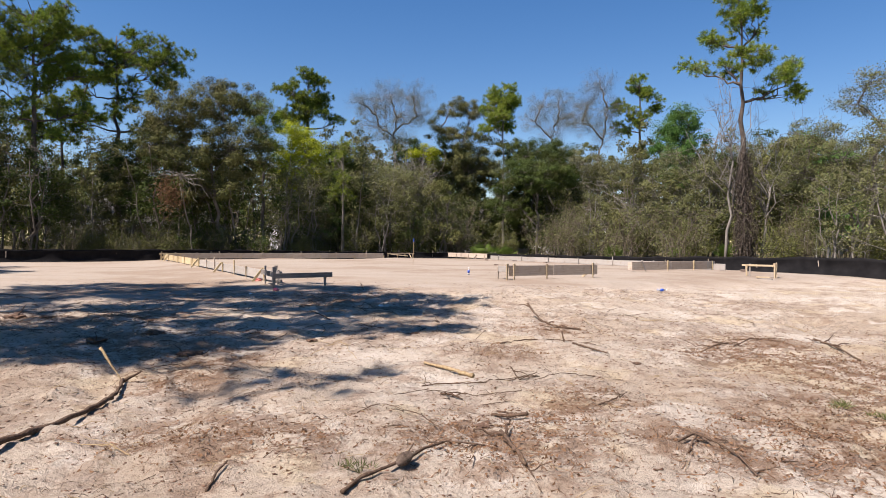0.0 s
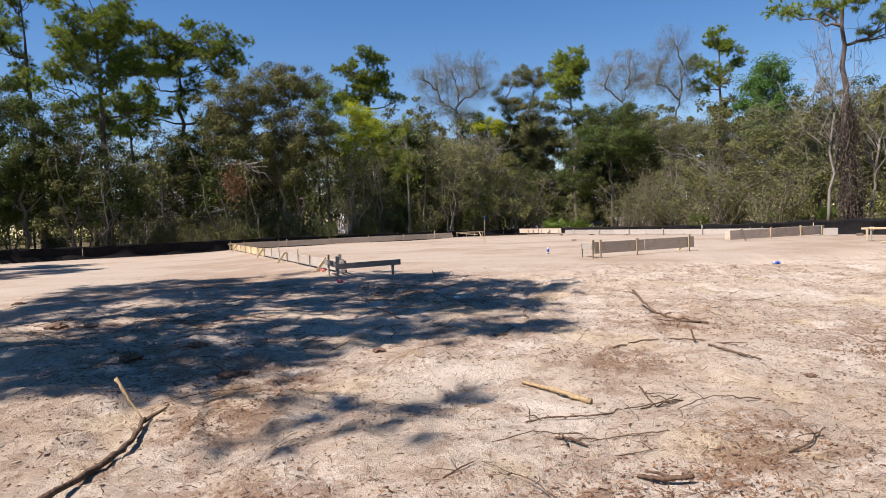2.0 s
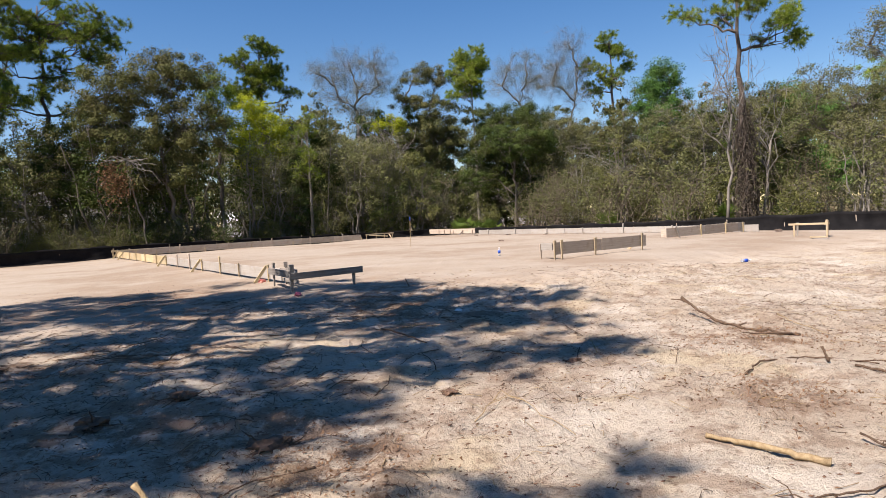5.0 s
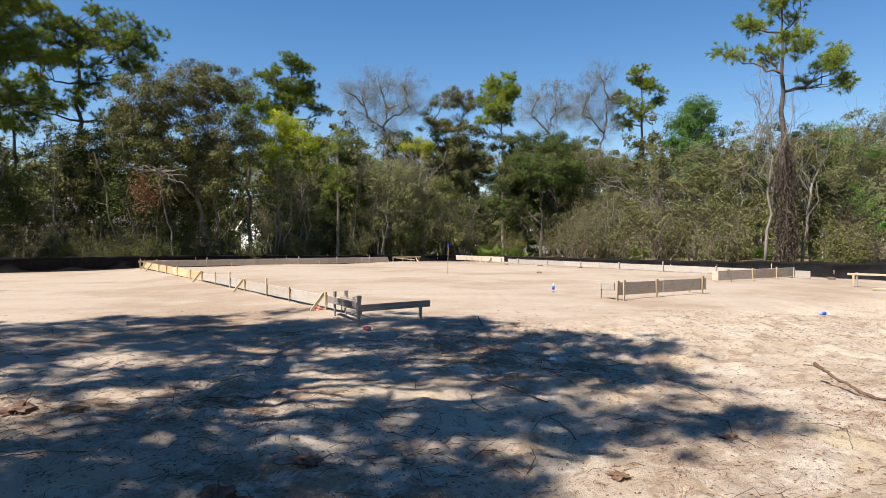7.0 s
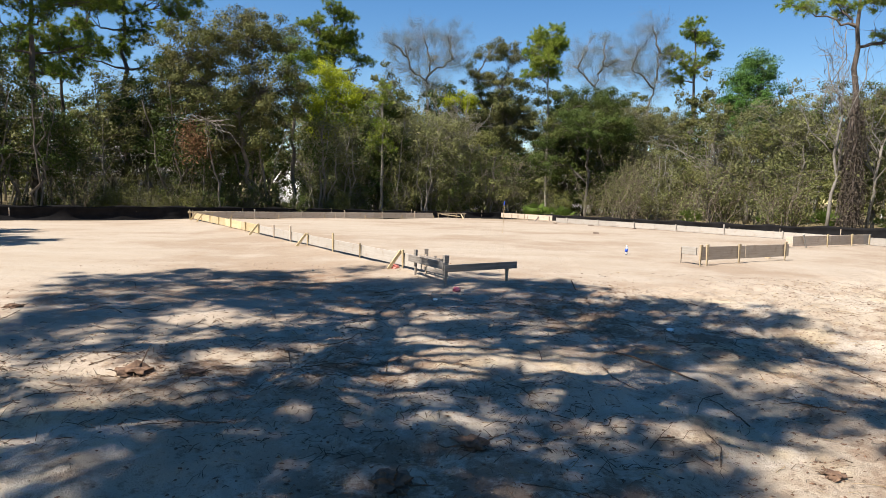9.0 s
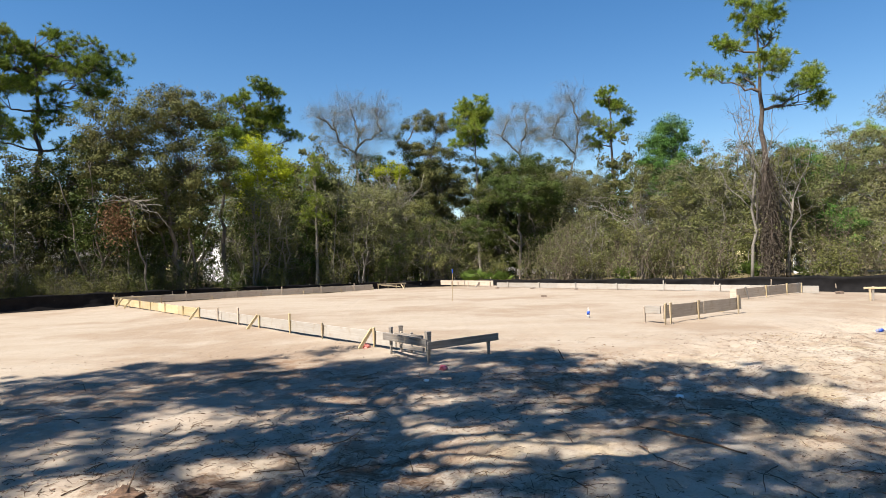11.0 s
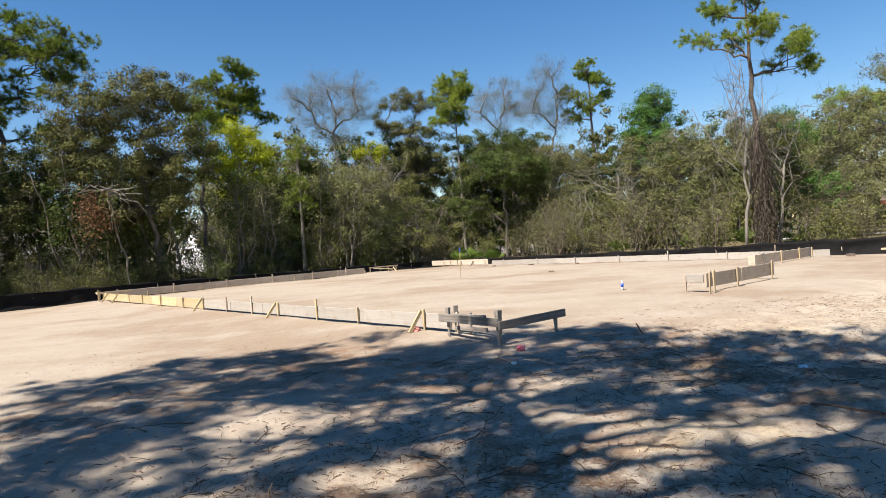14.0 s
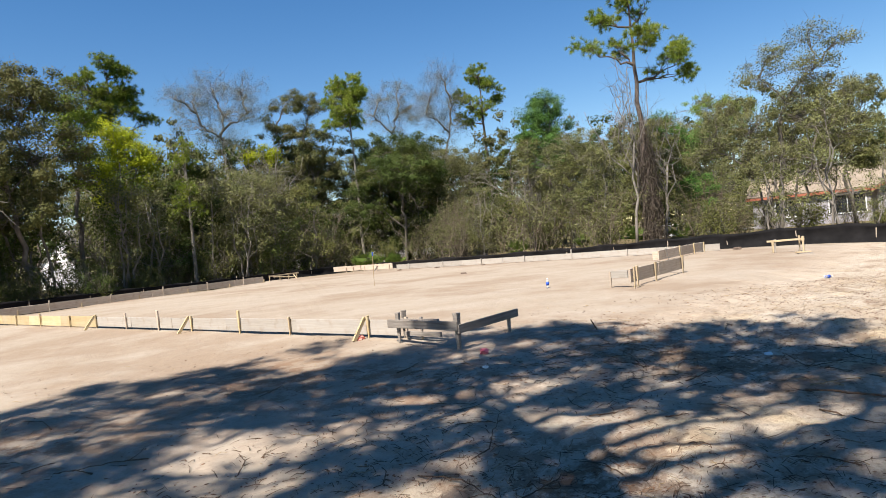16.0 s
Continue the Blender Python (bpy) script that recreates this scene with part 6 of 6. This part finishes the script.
def pine_cone(x, y, turn):
    ob = thing("pine_cone", x, y, ground_z(x, y) + 0.035, turn, "dry brown pine cone with open scales", "pine cone")
    bm = bmesh.new()
    for ring in range(11):
        f = ring / 10
        r = 0.036 * math.sin(math.pi * (0.12 + 0.80 * f)) ** 0.7
        for k in range(9):
            a = 2 * math.pi * (k + 0.5 * (ring % 2)) / 9
            m = pose(-0.055 + 0.11 * f, 0, 0) @ pose(0, 0, 0, math.degrees(a), 0, 0) @ pose(0, 0, r * 0.75, 0, 35, 0)
            box(0.006, 0.018, 0.024, 0.0, m, bm)
    part("cone_body", bm, CONE, ob, "", pose(0, 0, 0.01, 0, -12, 0))


def root_clump(x, y, s, seed):
    """A lump of dark earth with broken roots in it."""
    rng = np.random.default_rng(seed)
    ob = thing("root_clump", x, y, ground_z(x, y), seed * 40, "dark lump of earth and broken roots on sand", "root clump", "root clumps")
    bm = bmesh.new()
    bmesh.ops.create_icosphere(bm, subdivisions=3, radius=s)
    for v in bm.verts:
        k = noise.noise(v.co * (2.0 / s) + Vector((seed, 0, 0)))
        q = noise.noise(v.co * (6.5 / s) + Vector((0, seed, 0)))
        v.co *= 0.72 * (1 + 0.75 * k + 0.35 * q)
        v.co.z = max(-0.03, v.co.z * 0.45)
    part("earth", bm, CLOD, ob)
    for q in range(6):
        d = rng.normal(0, 1, 3)
        d[2] = abs(d[2]) * 0.18
        d /= np.linalg.norm(d)
        under("root", skin_mesh("root", [polyline(rng, d * s * 0.3, d * s * rng.uniform(0.9, 1.7), 0.008, 0.003, 4, 0.12)], STICK, 5), ob)


CLOD = plain_mat("earth_clods", (0.055, 0.034, 0.024), (0.17, 0.105, 0.068), 0.95, 20.0)
for i, (x, y, s) in enumerate(((-6.28, 7.9, 0.19), (-5.75, 7.9, 0.13), (-3.73, 6.1, 0.16), (-2.3, 5.65, 0.2), (-9.2, 10.2, 0.14), (-3.3, 6.65, 0.15), (-1.12, 6.5, 0.07), (0.04, 7.5, 0.10), (3.2, 3.94, 0.06), (2.73, 5.75, 0.06), (1.15, 3.4, 0.07))):
    root_clump(x, y, s, i + 1)
pine_cone(0.72, 2.43, 60)


# small plants
def weed(x, y, s, seed, label):
    rng = np.random.default_rng(seed)
    n = int(26 * s) + 2
    C = rng.normal(0, 1, (n, 3)) * np.array([0.13, 0.13, 0.0]) * s
    ob = thing("weed", x, y, ground_z(x, y), 0, label, "plant", "weeds")
    blades = needle_tufts(rng, C, np.tile([0.0, 0.0, 1.2], (n, 1)), 0.035 + 0.10 * s, 11, 0.007)
    blades[0][:, 2] = np.abs(blades[0][:, 2])
    under("foliage", fast_mesh("foliage", *blades, LEAF["grey"]), ob, kind="stuff")


weed(4.25, 4.45, 0.34, 1, "small green weed patch on rooty sand")
weed(4.45, 4.2, 0.26, 2, "small green weed patch on rooty sand")
weed(0.41, 2.35, 0.3, 3, "tiny green seedling in sand")

# ---------------------------------------------------------------- litter that nobody could count


def scatter(n, seed, power=1.0, span=(-11, 7, -1.0, 15.5)):
    """Places on the sand, thicker where debris lies and towards the way in."""
    rng = np.random.default_rng(seed)
    x, y = rng.uniform(*span[:2], n * 3), rng.uniform(*span[2:], n * 3)
    _, u, v, pad = lay(x, y)
    keep = smooth(vnoise(x * 0.55, y * 0.55, 12) + 0.35 * vnoise(x * 1.7, y * 1.7, 13), 0.25, 0.9) ** power + 0.5 * smooth(x, 1.5, 4) * (1 - smooth(y, 5, 9)) + 0.12
    keep *= 1 - 0.93 * smooth(v, -4.8, -1.2)
    sel = rng.uniform(0, 1, n * 3) < keep
    return rng, x[sel][:n], y[sel][:n]


def litter_twigs(n, seed, lo, hi, rad, mat, name, label, power=1.0, span=(-11, 7, -1.0, 15.5)):
    rng, x, y = scatter(n, seed, power, span)
    m = len(x)
    a, L = rng.uniform(0, 2 * math.pi, m), rng.uniform(lo, hi, m) * rng.uniform(0.4, 1, m)
    dx, dy = np.cos(a) * L / 2, np.sin(a) * L / 2
    bend = rng.normal(0, 0.12, m) * L
    mx, my = x - np.sin(a) * bend, y + np.cos(a) * bend
    z = lambda p, q: height(p, q) + rad * 0.7
    lift = rng.uniform(0, 0.02, m) + rad
    A = np.column_stack([x - dx, y - dy, z(x - dx, y - dy)])
    M = np.column_stack([mx, my, z(mx, my) + lift])
    B = np.column_stack([x + dx, y + dy, z(x + dx, y + dy) + lift * rng.uniform(0, 1.5, m)])
    r = rad * rng.uniform(0.5, 1.3, m)
    V, Fq = tubes(np.concatenate([A, M]), np.concatenate([M, B]), np.concatenate([r, r * 0.8]), np.concatenate([r * 0.8, r * 0.4]), 3)
    ob = new(name, fast_mesh(name, V, Fq, mat))
    tagged(ob, label, "litter", kind="stuff")


litter_twigs(4400, 1, 0.03, 0.17, 0.0026, STICK, "twig_litter", "scattered dry twigs on the sand")
litter_twigs(2600, 2, 0.06, 0.25, 0.0030, STICK_PALE, "straw_litter", "scattered pale straw and splinters on the sand", 0.6)
litter_twigs(5500, 4, 0.03, 0.10, 0.0020, BARK_PINE, "needle_litter", "brown pine needles and root hairs on the sand", 1.3)
litter_twigs(1900, 5, 0.05, 0.20, 0.0035, STICK, "shed_twigs", "short dark twigs shed under the pine", 0.5, (-10.5, -1.8, 6.4, 12.2))


def chips(n, seed, size, mat, name, label, power):
    rng, x, y = scatter(n, seed, power=power)
    m = len(x)
    C = np.column_stack([x, y, height(x, y) + size * 0.2])
    octa = np.array([(1, 0, 0), (0, 1, 0), (-1, 0, 0), (0, -1, 0), (0, 0, 1), (0, 0, -1)], float)
    fo = np.array([(0, 1, 4), (1, 2, 4), (2, 3, 4), (3, 0, 4), (1, 0, 5), (2, 1, 5), (3, 2, 5), (0, 3, 5)])
    s = size * rng.uniform(0.35, 1.25, (m, 1, 1)) * rng.uniform(0.6, 1.4, (m, 6, 1))
    V = octa[None] * s * np.array([1.0, 1.0, 0.5])
    a = rng.uniform(0, 6.28, m)
    c, sn = np.cos(a)[:, None], np.sin(a)[:, None]
    W = np.stack([V[..., 0] * c * 2.1 - V[..., 1] * sn, V[..., 0] * sn * 2.1 + V[..., 1] * c, V[..., 2]], axis=2) + C[:, None, :]
    Fq = (np.arange(m)[:, None, None] * 6 + fo[None]).reshape(-1, 3)
    tagged(new(name, fast_mesh(name, W.reshape(-1, 3), Fq, mat)), label, "litter", kind="stuff")


def root_litter(patches, per, name, label):
    """Tangled roots and mulch, thick round a few places."""
    rng = np.random.default_rng(19)
    XY = np.concatenate([rng.normal(0, 1, (int(per * r * r * 6), 2)) * np.array([r, r * 0.7]) + np.array([x, y]) for x, y, r in patches])
    x, y = XY[:, 0], XY[:, 1]
    m = len(x)
    a, L = rng.normal(0.6, 1.0, m), rng.uniform(0.02, 0.15, m) * rng.uniform(0.3, 1, m)
    dx, dy = np.cos(a) * L / 2, np.sin(a) * L / 2
    r = rng.uniform(0.0012, 0.0038, m)
    up = rng.uniform(0.0, 0.022, m)
    A = np.column_stack([x - dx, y - dy, height(x - dx, y - dy) + 0.004])
    M = np.column_stack([x + dy * 0.25, y - dx * 0.25, height(x + dy * 0.25, y - dx * 0.25) + up])
    B = np.column_stack([x + dx, y + dy, height(x + dx, y + dy) + up * rng.uniform(0, 1.3, m)])
    V, Fq = tubes(np.concatenate([A, M]), np.concatenate([M, B]), np.concatenate([r, r * 0.8]), np.concatenate([r * 0.8, r * 0.35]), 3)
    tagged(new(name, fast_mesh(name, V, Fq, ROOT)), label, "litter", kind="stuff")


ROOT = bark_mat("red_brown_roots", (0.13, 0.072, 0.042), (0.33, 0.20, 0.125))
root_litter(MULCH + ((-3.0, 5.6, 0.6), (-4.4, 8.4, 0.6), (-2.2, 11.4, 0.5), (-5.6, 7.4, 0.6)), 190, "root_litter", "tangled red-brown roots and mulch on sand")


def dead_leaves(patches, per):
    """Curled brown leaves and bark flakes among the roots."""
    rng = np.random.default_rng(23)
    XY = np.concatenate([rng.normal(0, 1, (int(per * r * r * 6), 2)) * np.array([r, r * 0.8]) + np.array([x, y]) for x, y, r in patches])
    C = np.column_stack([XY, height(XY[:, 0], XY[:, 1]) + rng.uniform(0.004, 0.020, len(XY))])
    out = rng.normal(0, 0.55, (len(XY), 3)) + np.array([0, 0, 1.0])
    ob = new("dead_leaves", fast_mesh("dead_leaves", *leaf_blades(rng, C, 0.023, out, 0.3), LEAF["brown"]))
    tagged(ob, "dead brown leaves and bark flakes strewn on sand", "litter", kind="stuff")


dead_leaves(MULCH, 420)

PEBBLE = plain_mat("sand_clods", (0.30, 0.23, 0.175), (0.40, 0.33, 0.27), 0.95, 20.0)
CRUMB = plain_mat("bark_crumbs", (0.075, 0.040, 0.026), (0.22, 0.125, 0.078), 0.95, 9.0)
chips(19000, 7, 0.0095, CRUMB, "bark_chips", "dark bark chips and clods on the sand", 1.4)
chips(1800, 8, 0.010, PEBBLE, "sand_clods", "small sand clods on the ground", 0.7)
